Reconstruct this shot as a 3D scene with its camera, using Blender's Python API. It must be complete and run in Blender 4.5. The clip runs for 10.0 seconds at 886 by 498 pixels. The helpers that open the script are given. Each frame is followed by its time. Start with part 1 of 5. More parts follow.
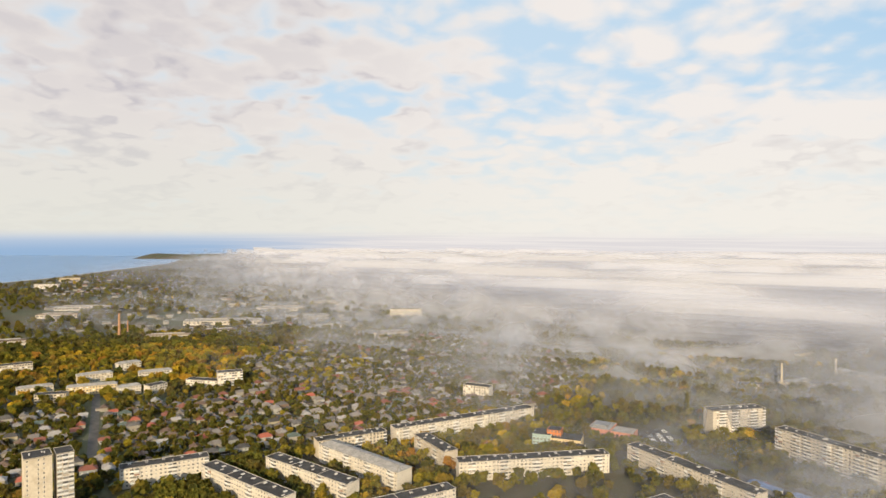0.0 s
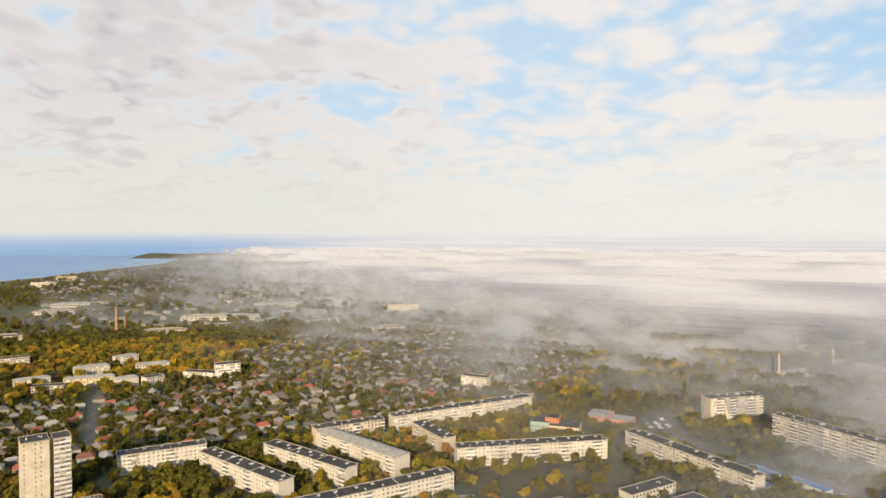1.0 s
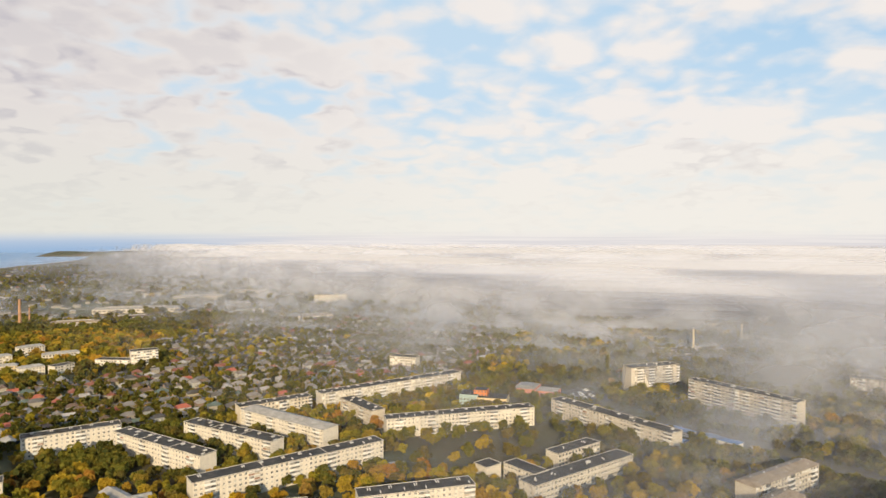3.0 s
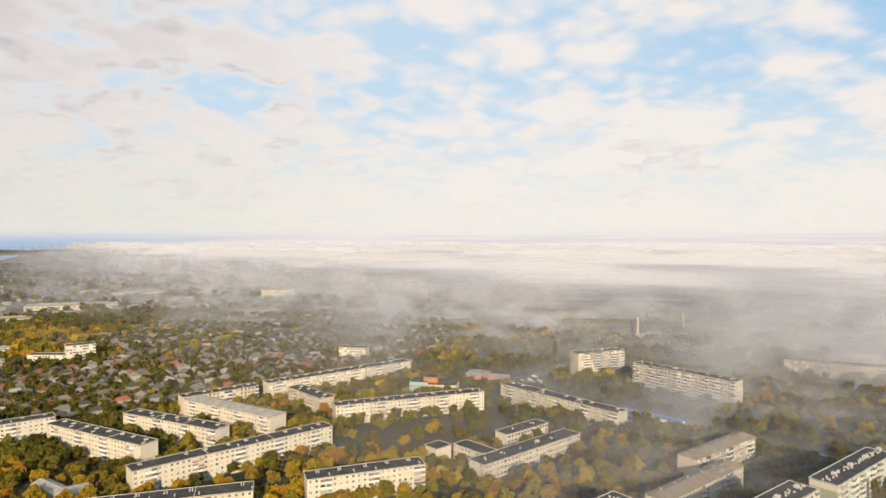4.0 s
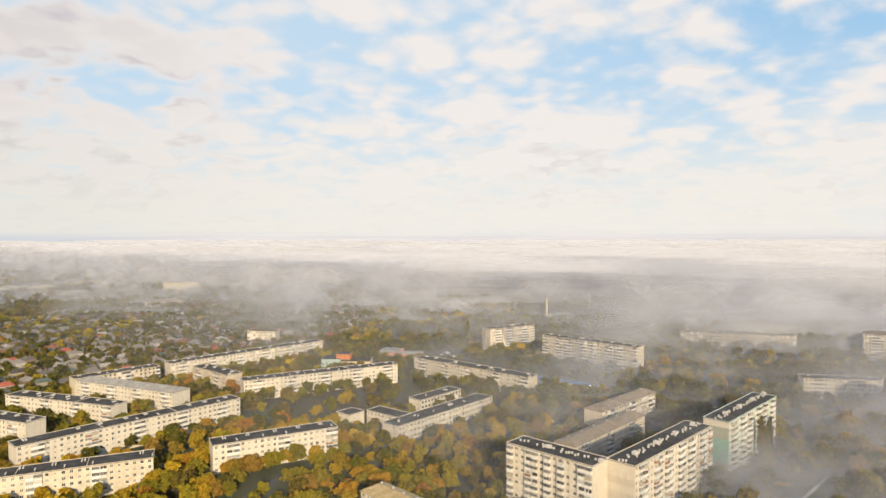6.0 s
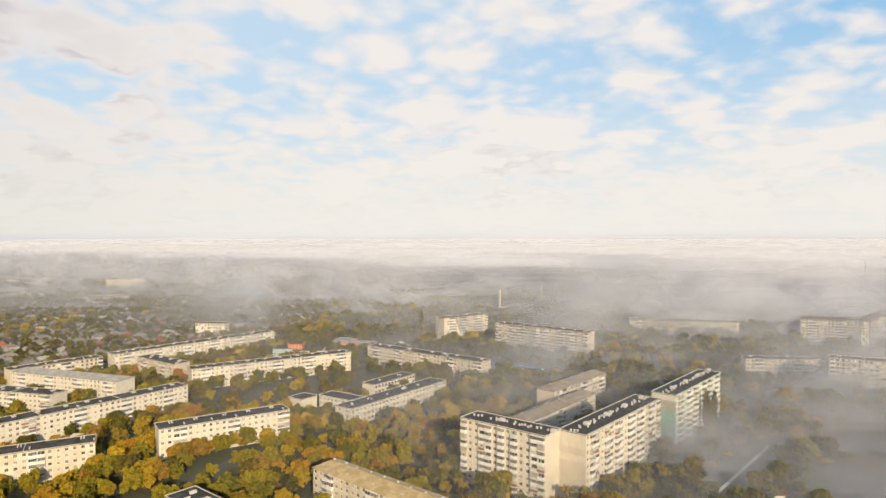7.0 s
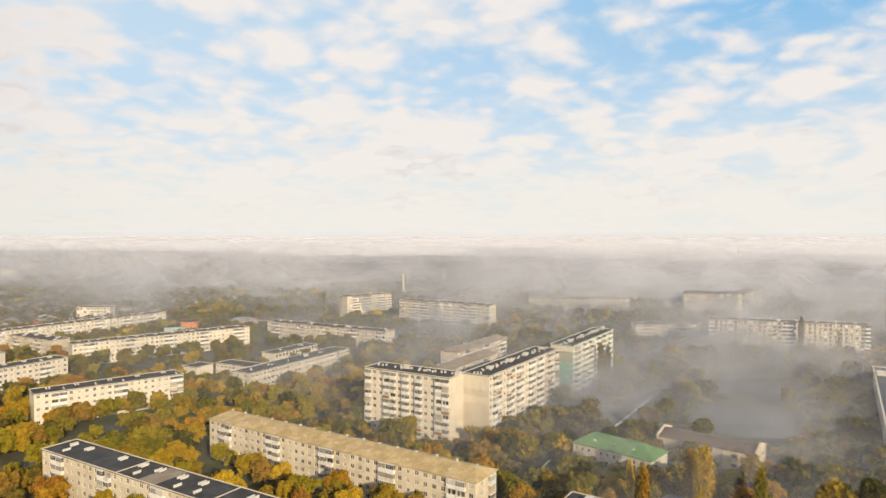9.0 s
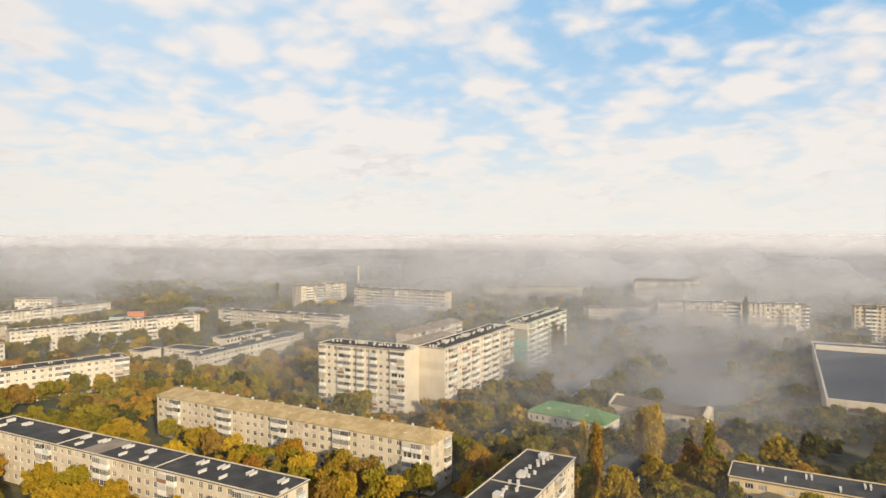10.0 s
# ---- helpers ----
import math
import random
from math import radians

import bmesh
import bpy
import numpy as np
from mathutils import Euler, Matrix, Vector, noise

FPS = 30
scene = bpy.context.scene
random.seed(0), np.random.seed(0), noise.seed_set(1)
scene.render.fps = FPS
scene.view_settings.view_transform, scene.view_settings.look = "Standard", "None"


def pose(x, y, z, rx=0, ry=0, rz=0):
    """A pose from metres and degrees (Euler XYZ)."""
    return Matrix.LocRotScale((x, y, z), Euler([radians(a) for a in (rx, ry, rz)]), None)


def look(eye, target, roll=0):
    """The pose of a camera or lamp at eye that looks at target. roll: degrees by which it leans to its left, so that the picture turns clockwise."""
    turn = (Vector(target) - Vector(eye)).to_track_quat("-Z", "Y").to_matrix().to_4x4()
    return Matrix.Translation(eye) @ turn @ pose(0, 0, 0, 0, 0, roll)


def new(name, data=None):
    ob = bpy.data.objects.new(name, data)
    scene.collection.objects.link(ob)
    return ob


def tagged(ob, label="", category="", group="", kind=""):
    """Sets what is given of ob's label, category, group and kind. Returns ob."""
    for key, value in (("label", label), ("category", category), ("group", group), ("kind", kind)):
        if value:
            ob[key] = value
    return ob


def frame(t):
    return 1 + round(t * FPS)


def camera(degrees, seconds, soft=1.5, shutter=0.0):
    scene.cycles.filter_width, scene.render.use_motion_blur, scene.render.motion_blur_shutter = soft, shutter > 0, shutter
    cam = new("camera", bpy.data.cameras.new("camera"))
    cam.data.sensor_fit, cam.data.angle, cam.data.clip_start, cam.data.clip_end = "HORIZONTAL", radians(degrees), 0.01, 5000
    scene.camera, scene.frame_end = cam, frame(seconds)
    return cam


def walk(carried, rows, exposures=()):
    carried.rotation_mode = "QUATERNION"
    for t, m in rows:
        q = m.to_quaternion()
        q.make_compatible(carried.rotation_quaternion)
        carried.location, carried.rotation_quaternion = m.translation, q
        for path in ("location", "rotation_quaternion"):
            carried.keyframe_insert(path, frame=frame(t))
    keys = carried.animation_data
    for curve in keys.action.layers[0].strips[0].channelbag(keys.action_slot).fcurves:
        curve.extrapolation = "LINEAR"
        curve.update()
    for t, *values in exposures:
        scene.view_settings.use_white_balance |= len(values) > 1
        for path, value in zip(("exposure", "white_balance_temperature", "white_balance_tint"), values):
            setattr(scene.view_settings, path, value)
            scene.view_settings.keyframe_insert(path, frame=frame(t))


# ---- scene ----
cam = camera(69.26, 10.0, soft=1.5)
PATH = [
    (0.0, look((0.00, 0.00, 183.02), (-0.00, 999.70, 158.48), 0.17)),
    (0.5, look((0.32, -0.02, 177.60), (1.44, 999.68, 153.11), 0.09)),
    (1.0, look((0.04, -0.22, 172.30), (3.82, 999.48, 148.19), 0.02)),
    (1.5, look((-0.29, -0.32, 166.83), (17.84, 999.23, 142.74), 0.00)),
    (2.0, look((-0.42, 0.24, 161.53), (47.96, 998.78, 137.44), 0.02)),
    (2.5, look((-0.44, 0.76, 155.86), (79.18, 997.28, 131.51), -0.04)),
    (4.0, look((-0.08, 2.02, 139.78), (192.69, 982.90, 113.24), -0.09)),
    (4.5, look((-0.16, 1.93, 134.45), (225.57, 975.76, 107.93), -0.09)),
    (5.0, look((-0.01, 2.24, 128.77), (257.15, 968.26, 102.59), -0.15)),
    (5.5, look((0.34, 2.46, 122.94), (290.35, 959.13, 97.05), -0.16)),
    (7.0, look((0.77, 2.92, 106.53), (390.69, 923.43, 81.48), -0.15)),
    (7.5, look((0.56, 3.06, 100.81), (425.88, 907.77, 76.37), -0.08)),
    (8.0, look((0.61, 3.29, 95.15), (459.30, 891.56, 71.27), -0.04)),
    (8.5, look((0.07, 3.34, 89.70), (491.18, 874.13, 66.74), 0.03)),
    (9.0, look((0.26, 3.55, 83.90), (524.41, 854.86, 60.61), 0.03)),
    (9.5, look((0.28, 3.69, 78.53), (554.45, 835.78, 55.48), -0.00)),
    (10.0, look((0.67, 3.91, 73.02), (582.53, 816.85, 49.50), -0.06)),
]
walk(cam, PATH)

# ---- world, sun ----
SUN_AZ = math.atan2(-0.12, -0.99)      # from +y towards +x
SUN_EL = radians(18)
SUN_DIR = Vector((-0.12 * math.cos(SUN_EL), -0.99 * math.cos(SUN_EL), math.sin(SUN_EL))).normalized()


class Nodes:
    """Short-hand for building node trees."""
    def __init__(self, tree):
        self.t = tree
        tree.nodes.clear()

    def n(self, kind, **kw):
        node = self.t.nodes.new(kind)
        for k, v in kw.items():
            if k == "op":
                node.operation = v
            elif k == "ins":
                for key, val in v.items():
                    if isinstance(val, bpy.types.NodeSocket):
                        self.t.links.new(val, node.inputs[key])
                    else:
                        node.inputs[key].default_value = val
        return node

    def math(self, op, a, b=0.0, clamp=False):
        node = self.n("ShaderNodeMath", op=op, ins={0: a, 1: b})
        node.use_clamp = clamp
        return node.outputs[0]

    def vmath(self, op, a, b=(0, 0, 0)):
        node = self.n("ShaderNodeVectorMath", op=op, ins={0: a, 1: b})
        return node.outputs["Value"] if op in ("DOT_PRODUCT", "LENGTH") else node.outputs[0]

    def smooth(self, v, lo, hi, a=0.0, b=1.0):
        node = self.n("ShaderNodeMapRange", ins={0: v, 1: lo, 2: hi, 3: a, 4: b})
        node.interpolation_type = "SMOOTHSTEP"
        return node.outputs[0]

    def noise(self, vec, scale, detail=5.0, rough=0.55, out=0):
        return self.n("ShaderNodeTexNoise", ins={"Vector": vec, "Scale": scale, "Detail": detail, "Roughness": rough}).outputs[out]

    def mix(self, f, a, b, blend="MIX"):
        node = self.t.nodes.new("ShaderNodeMix")
        node.data_type, node.blend_type = "RGBA", blend
        for sock, val in ((node.inputs[0], f), (node.inputs[6], a), (node.inputs[7], b)):
            if isinstance(val, bpy.types.NodeSocket):
                self.t.links.new(val, sock)
            else:
                sock.default_value = val if not isinstance(val, tuple) else (*val[:3], 1.0)
        return node.outputs[2]

    def ramp(self, f, stops, mode="LINEAR"):
        node = self.n("ShaderNodeValToRGB", ins={0: f})
        r = node.color_ramp
        r.interpolation = mode
        while len(r.elements) < len(stops):
            r.elements.new(0.5)
        for el, (p, c) in zip(r.elements, stops):
            el.position, el.color = p, (*c, 1.0)
        return node.outputs[0]

    def combine(self, x, y, z):
        return self.n("ShaderNodeCombineXYZ", ins={0: x, 1: y, 2: z}).outputs[0]


def build_world():
    w = bpy.data.worlds.new("sky")
    scene.world = w
    w.use_nodes = True
    N = Nodes(w.node_tree)
    sky = N.n("ShaderNodeTexSky")
    sky.sky_type, sky.sun_disc = "NISHITA", False
    sky.sun_elevation, sky.sun_rotation = SUN_EL, SUN_AZ
    sky.air_density, sky.dust_density, sky.ozone_density = 1.0, 1.2, 1.5
    d = N.n("ShaderNodeTexCoord").outputs["Generated"]
    sep = N.n("ShaderNodeSeparateXYZ", ins={0: d})
    x, y, z = sep.outputs
    az = N.n("ShaderNodeMath", op="ARCTAN2", ins={0: x, 1: y}).outputs[0]
    clear = N.smooth(az, 0.15, 1.25)
    west_sky = N.smooth(az, 0.30, -0.50)
    high = N.smooth(z, 0.12, 0.34)

    def density(raise_by):
        """Heaped cloud: broad fields, heads and their frayed edges; raise_by looks a little higher up."""
        zz = N.math("ADD", N.math("MAXIMUM", N.math("ADD", z, raise_by), 0.0), 0.26)
        uv = N.vmath("ADD", N.combine(N.math("DIVIDE", x, zz), N.math("DIVIDE", y, zz), 0.37), CLOUD_SHIFT)
        warp = N.vmath("SCALE", N.vmath("SUBTRACT", N.noise(uv, 6.0, 1.5, 0.5, 1), (0.5, 0.5, 0.5)))
        warp.node.inputs["Scale"].default_value = 0.10
        uvw = N.vmath("ADD", uv, warp)
        big = N.noise(uv, 2.2, 2.0, 0.5)
        heads = []
        for scale in (5.5, 12.0):
            cell = N.n("ShaderNodeTexVoronoi", ins={"Vector": uvw, "Scale": scale})
            cell.feature = "SMOOTH_F1"
            cell.inputs["Smoothness"].default_value = 0.55
            heads.append(N.math("SUBTRACT", 0.5, cell.outputs["Distance"]))
        fray = N.noise(uvw, 10.0, 3.5, 0.5)
        v = N.math("ADD", N.math("MULTIPLY", big, 0.62), N.math("MULTIPLY", heads[0], 0.34))
        v = N.math("ADD", v, N.math("MULTIPLY", heads[1], 0.24))
        return N.math("ADD", v, N.math("MULTIPLY", fray, 0.40))

    # clearer towards the east, denser and greyer towards the coast
    lean = N.math("SUBTRACT", N.math("MULTIPLY", west_sky, 0.10), N.math("MULTIPLY", N.math("MULTIPLY", clear, high), 0.10))
    lean = N.math("ADD", lean, N.smooth(z, 0.25, 0.05, 0.0, 0.08))
    here, above = density(0.0), density(0.05)
    dens = N.math("ADD", here, lean)
    cover = N.smooth(dens, 0.35, 0.63)
    thick = N.smooth(dens, 0.50, 0.74)
    under = N.smooth(N.math("SUBTRACT", above, here), -0.05, 0.09)
    shade = N.math("MULTIPLY", thick, N.math("ADD", N.math("MULTIPLY", under, 0.8), N.math("MULTIPLY", west_sky, N.smooth(z, 0.10, 0.34, 0.15, 0.75))), True)
    lit = N.mix(shade, N.mix(west_sky, (8.95, 8.45, 8.1), (8.3, 7.75, 7.4)), (5.9, 5.6, 5.9))
    blue = N.mix(0.85, sky.outputs[0], N.mix(N.math("MULTIPLY", clear, high), (6.0, 7.7, 9.2), (2.3, 5.5, 8.9)))
    col = N.mix(cover, blue, lit)
    haze = N.smooth(z, 0.21, 0.0)
    col = N.mix(N.math("MULTIPLY", haze, 0.88), col, N.mix(west_sky, (8.95, 8.6, 7.9), (7.9, 7.8, 7.1)))
    # below the horizon: far water to the west, fog elsewhere, in long streaks
    el = N.math("DIVIDE", z, 0.03)
    stre = N.noise(N.combine(N.math("MULTIPLY", az, 3.0), N.math("MULTIPLY", z, 160.0), 0.2), 1.6, 3.0, 0.6)
    west = N.smooth(N.math("ADD", az, N.math("MULTIPLY", N.math("SUBTRACT", stre, 0.5), 0.25)), -0.05, -0.42)
    fogc = N.mix(N.smooth(stre, 0.40, 0.65), (7.5, 7.15, 7.2), (8.5, 8.05, 7.8))
    seac = N.mix(N.smooth(el, -0.9, 0.0), (3.2, 4.7, 6.8), (5.4, 6.2, 7.4))
    low = N.mix(west, fogc, seac)
    col = N.mix(N.smooth(z, 0.006, -0.012), col, low)
    bg = N.n("ShaderNodeBackground", ins={"Color": col, "Strength": 0.09})
    out = N.n("ShaderNodeOutputWorld", ins={0: bg.outputs[0]})


CLOUD_SHIFT = (3.1, 1.7, 0.0)
build_world()
sun = new("sun", bpy.data.lights.new("sun", "SUN"))
sun.data.energy, sun.data.angle, sun.data.color = 5.0, radians(0.6), (1.0, 0.81, 0.54)
sun.matrix_world = look(SUN_DIR * 300, (0, 0, 0))
scene.view_settings.exposure = 0.15

# ---- materials ----
def material(name, build):
    m = bpy.data.materials.new(name)
    m.use_nodes = True
    N = Nodes(m.node_tree)
    shader = build(N)
    N.n("ShaderNodeOutputMaterial", ins={0: shader})
    return m


def where(N):
    return N.n("ShaderNodeNewGeometry").outputs["Position"]


def chance(N):
    return N.n("ShaderNodeObjectInfo").outputs["Random"]


def principled(N, col, rough=0.85, metal=0.0, bump=None, strength=0.3, dist=0.05):
    ins = {"Base Color": col, "Roughness": rough, "Metallic": metal}
    if bump is not None:
        b = N.n("ShaderNodeBump", ins={"Height": bump, "Strength": strength, "Distance": dist})
        ins["Normal"] = b.outputs[0]
    return N.n("ShaderNodeBsdfPrincipled", ins=ins).outputs[0]


def plaster(base, stain, vary=0.12):
    """Weathered wall: fine grain, damp streaks running down, larger patches."""
    def build(N):
        p = where(N)
        grain = N.noise(p, 3.0, 5.0, 0.6)
        streak = N.noise(N.vmath("MULTIPLY", p, (1.0, 1.0, 0.12)), 0.9, 4.0, 0.6)
        patch = N.noise(p, 0.16, 4.0, 0.6)
        col = N.mix(N.smooth(streak, 0.45, 0.75, 0.0, 0.45), (*base, 1), (*stain, 1))
        col = N.mix(N.smooth(patch, 0.42, 0.68, 0.0, 0.3), col, (*stain, 1))
        col = N.mix(vary, col, N.ramp(grain, [(0.3, (0.2, 0.18, 0.15)), (0.7, (1, 0.97, 0.92))]), "MULTIPLY")
        return principled(N, col, 0.9, bump=grain, strength=0.25)
    return build


def brickwork(base, dark):
    """Silicate brick: courses too fine to stand out, read as faint banding and mottling."""
    def build(N):
        p = where(N)
        band = N.noise(N.vmath("MULTIPLY", p, (0.5, 0.5, 6.0)), 2.0, 3.0, 0.6)
        patch = N.noise(p, 0.22, 5.0, 0.62)
        grain = N.noise(p, 6.0, 3.0, 0.6)
        col = N.mix(N.smooth(patch, 0.38, 0.68, 0.0, 0.8), (*base, 1), (*dark, 1))
        col = N.mix(N.smooth(band, 0.4, 0.7, 0.0, 0.35), col, (*dark, 1))
        return principled(N, col, 0.92, bump=grain, strength=0.3)
    return build


def bitumen(N):
    p = where(N)
    big = N.noise(p, 0.22, 5.0, 0.6)
    fine = N.noise(p, 2.5, 5.0, 0.65)
    col = N.ramp(big, [(0.30, (0.020, 0.020, 0.022)), (0.55, (0.040, 0.039, 0.040)), (0.75, (0.090, 0.082, 0.072))])
    col = N.mix(N.smooth(fine, 0.5, 0.8, 0.0, 0.35), col, (0.12, 0.115, 0.105))
    return principled(N, col, 0.95, bump=fine, strength=0.4)


def slate(base, light, seed=0.0):
    """Corrugated sheet roofing, patched and lichened; tone differs from roof to roof."""
    def build(N):
        p = where(N)
        big = N.noise(N.vmath("ADD", p, (seed, 0, 0)), 0.3, 5.0, 0.62)
        fine = N.noise(p, 2.2, 4.0, 0.6)
        col = N.mix(N.smooth(big, 0.35, 0.68), (*base, 1), (*light, 1))
        col = N.mix(0.35, col, N.ramp(fine, [(0.3, (0.35, 0.33, 0.3)), (0.75, (1, 1, 1))]), "MULTIPLY")
        return principled(N, col, 0.85, bump=fine, strength=0.4)
    return build


def house_roof(N):
    p = where(N)
    r = chance(N)
    col = N.ramp(r, [(0.0, (0.13, 0.12, 0.11)), (0.16, (0.20, 0.18, 0.16)), (0.32, (0.07, 0.065, 0.06)), (0.46, (0.26, 0.235, 0.21)),
                     (0.60, (0.15, 0.10, 0.07)), (0.72, (0.36, 0.34, 0.32)), (0.82, (0.23, 0.085, 0.055)), (0.89, (0.10, 0.13, 0.11)), (0.94, (0.38, 0.11, 0.065))], "CONSTANT")
    fine = N.noise(p, 1.3, 5.0, 0.65)
    col = N.mix(0.5, col, N.ramp(fine, [(0.3, (0.4, 0.38, 0.35)), (0.7, (1.15, 1.12, 1.1))]), "MULTIPLY")
    return principled(N, col, 0.8, bump=fine, strength=0.4)


def house_wall(N):
    p = where(N)
    r = chance(N)
    col = N.ramp(r, [(0.0, (0.310, 0.285, 0.236)), (0.25, (0.236, 0.205, 0.161)), (0.45, (0.384, 0.372, 0.341)), (0.62, (0.211, 0.149, 0.112)),
                     (0.75, (0.341, 0.298, 0.198)), (0.9, (0.260, 0.267, 0.260))], "CONSTANT")
    fine = N.noise(p, 0.9, 5.0, 0.65)
    col = N.mix(0.4, col, N.ramp(fine, [(0.3, (0.45, 0.42, 0.4)), (0.7, (1.1, 1.1, 1.1))]), "MULTIPLY")
    return principled(N, col, 0.9)


def stuff_roof(N):
    r = N.n("ShaderNodeNewGeometry").outputs["Random Per Island"]
    p = where(N)
    col = N.ramp(r, [(0.0, (0.11, 0.10, 0.09)), (0.2, (0.19, 0.17, 0.15)), (0.4, (0.07, 0.062, 0.06)), (0.55, (0.22, 0.20, 0.18)),
                     (0.70, (0.14, 0.095, 0.07)), (0.80, (0.34, 0.33, 0.31)), (0.90, (0.22, 0.085, 0.055))], "CONSTANT")
    fine = N.noise(p, 1.0, 4.0, 0.65)
    col = N.mix(0.5, col, N.ramp(fine, [(0.3, (0.4, 0.38, 0.35)), (0.7, (1.1, 1.1, 1.1))]), "MULTIPLY")
    return principled(N, col, 0.85)


def glass(N):
    r = chance(N)
    # paler tones for curtains, and sky reflection put into the pane colour
    col = N.ramp(r, [(0.0, (0.05, 0.052, 0.056)), (0.22, (0.11, 0.11, 0.11)), (0.48, (0.20, 0.19, 0.17)), (0.74, (0.32, 0.30, 0.26)), (0.90, (0.48, 0.45, 0.39))], "CONSTANT")
    return N.n("ShaderNodeBsdfPrincipled", ins={"Base Color": col, "Roughness": 0.08, "Specular IOR Level": 0.5}).outputs[0]


def painted(base, rough=0.6, vary=0.25):
    def build(N):
        p = where(N)
        fine = N.noise(p, 1.6, 5.0, 0.65)
        col = N.mix(vary, (*base, 1), N.ramp(fine, [(0.3, (0.35, 0.33, 0.3)), (0.7, (1.05, 1.05, 1.05))]), "MULTIPLY")
        return principled(N, col, rough, bump=fine, strength=0.15)
    return build


def balcony_paint(N):
    p = where(N)
    r = chance(N)
    col = N.ramp(r, [(0.0, (0.80, 0.78, 0.73)), (0.35, (0.68, 0.63, 0.55)), (0.55, (0.74, 0.72, 0.68)), (0.74, (0.50, 0.42, 0.32)), (0.82, (0.55, 0.60, 0.60)),
                     (0.90, (0.80, 0.79, 0.76)), (0.96, (0.30, 0.16, 0.10))], "CONSTANT")
    fine = N.noise(p, 1.4, 5.0, 0.65)
    col = N.mix(0.4, col, N.ramp(fine, [(0.3, (0.45, 0.42, 0.4)), (0.7, (1.05, 1.05, 1.05))]), "MULTIPLY")
    return principled(N, col, 0.75)


def car_paint(N):
    col = N.ramp(chance(N), [(0.0, (0.72, 0.72, 0.70)), (0.4, (0.05, 0.05, 0.06)), (0.6, (0.35, 0.36, 0.38)), (0.8, (0.30, 0.05, 0.04)), (0.9, (0.08, 0.12, 0.25))], "CONSTANT")
    return principled(N, col, 0.35)


def leaf_shader(N, col, p):
    fine = N.noise(p, 0.55, 3.0, 0.6)
    sprig = N.noise(p, 2.6, 3.0, 0.65)
    turn = N.noise(p, 0.30, 2.0, 0.5)
    col = N.mix(N.smooth(turn, 0.44, 0.68, 0.0, 0.40), col, (0.38, 0.275, 0.040))
    col = N.mix(0.75, col, N.ramp(fine, [(0.32, (0.66, 0.68, 0.60)), (0.68, (1.2, 1.13, 1.02))]), "MULTIPLY")
    col = N.mix(0.9, col, N.ramp(sprig, [(0.34, (0.45, 0.47, 0.42)), (0.50, (1.0, 1.0, 1.0)), (0.66, (1.45, 1.36, 1.25))]), "MULTIPLY")
    bump = N.n("ShaderNodeBump", ins={"Strength": 1.0, "Distance": 0.5, "Height": sprig}).outputs[0]
    dif = N.n("ShaderNodeBsdfDiffuse", ins={"Color": col, "Roughness": 0.6, "Normal": bump}).outputs[0]
    tr = N.n("ShaderNodeBsdfTranslucent", ins={"Color": col}).outputs[0]
    return N.n("ShaderNodeMixShader", ins={0: 0.4, 1: dif, 2: tr}).outputs[0]


AUTUMN = [(0.0, (0.270, 0.240, 0.036)), (0.16, (0.340, 0.290, 0.036)), (0.32, (0.430, 0.310, 0.036)), (0.46, (0.300, 0.220, 0.040)),
          (0.56, (0.470, 0.320, 0.036)), (0.68, (0.460, 0.270, 0.036)), (0.80, (0.390, 0.195, 0.040)), (0.86, (0.360, 0.230, 0.055)), (0.93, (0.62, 0.44, 0.045))]
SOBER = [(0.0, (0.085, 0.092, 0.027)), (0.16, (0.125, 0.128, 0.030)), (0.32, (0.150, 0.125, 0.040)), (0.46, (0.165, 0.165, 0.032)), (0.60, (0.215, 0.200, 0.034)),
         (0.74, (0.190, 0.150, 0.045)), (0.85, (0.280, 0.235, 0.037)), (0.93, (0.37, 0.27, 0.040))]


def leaves(stops):
    def build(N):
        return leaf_shader(N, N.ramp(chance(N), stops, "CONSTANT"), where(N))
    return build


def grove(N):
    """Leaves of joined trees: each tree has its own tone, green below one half, golden above."""
    t = N.n("ShaderNodeAttribute")
    t.attribute_name = "tone"
    stops = [(p * 0.5, c) for p, c in SOBER] + [(0.5 + p * 0.5, c) for p, c in AUTUMN]
    return leaf_shader(N, N.ramp(t.outputs["Fac"], stops, "CONSTANT"), where(N))


def bark(N):
    p = where(N)
    g = N.noise(N.vmath("MULTIPLY", p, (6, 6, 1.0)), 2.0, 4.0, 0.6)
    return principled(N, N.ramp(g, [(0.3, (0.05, 0.042, 0.034)), (0.7, (0.14, 0.12, 0.10))]), 0.95, bump=g)


def ground_cover(N):
    """Grass, trodden earth and leaf litter between the blocks."""
    p = where(N)
    a = N.noise(p, 0.035, 5.0, 0.6)
    b = N.noise(p, 0.35, 6.0, 0.65)
    far = N.noise(p, 0.0045, 4.0, 0.55)
    col = N.ramp(a, [(0.32, (0.050, 0.050, 0.020)), (0.48, (0.085, 0.070, 0.038)), (0.58, (0.060, 0.058, 0.024)), (0.70, (0.150, 0.115, 0.070))])
    col = N.mix(N.smooth(b, 0.42, 0.66, 0.0, 0.7), col, (0.095, 0.065, 0.028))
    col = N.mix(N.smooth(far, 0.42, 0.60, 0.0, 0.75), col, (0.062, 0.076, 0.036))
    return principled(N, col, 0.97, bump=b, strength=0.5, dist=0.3)


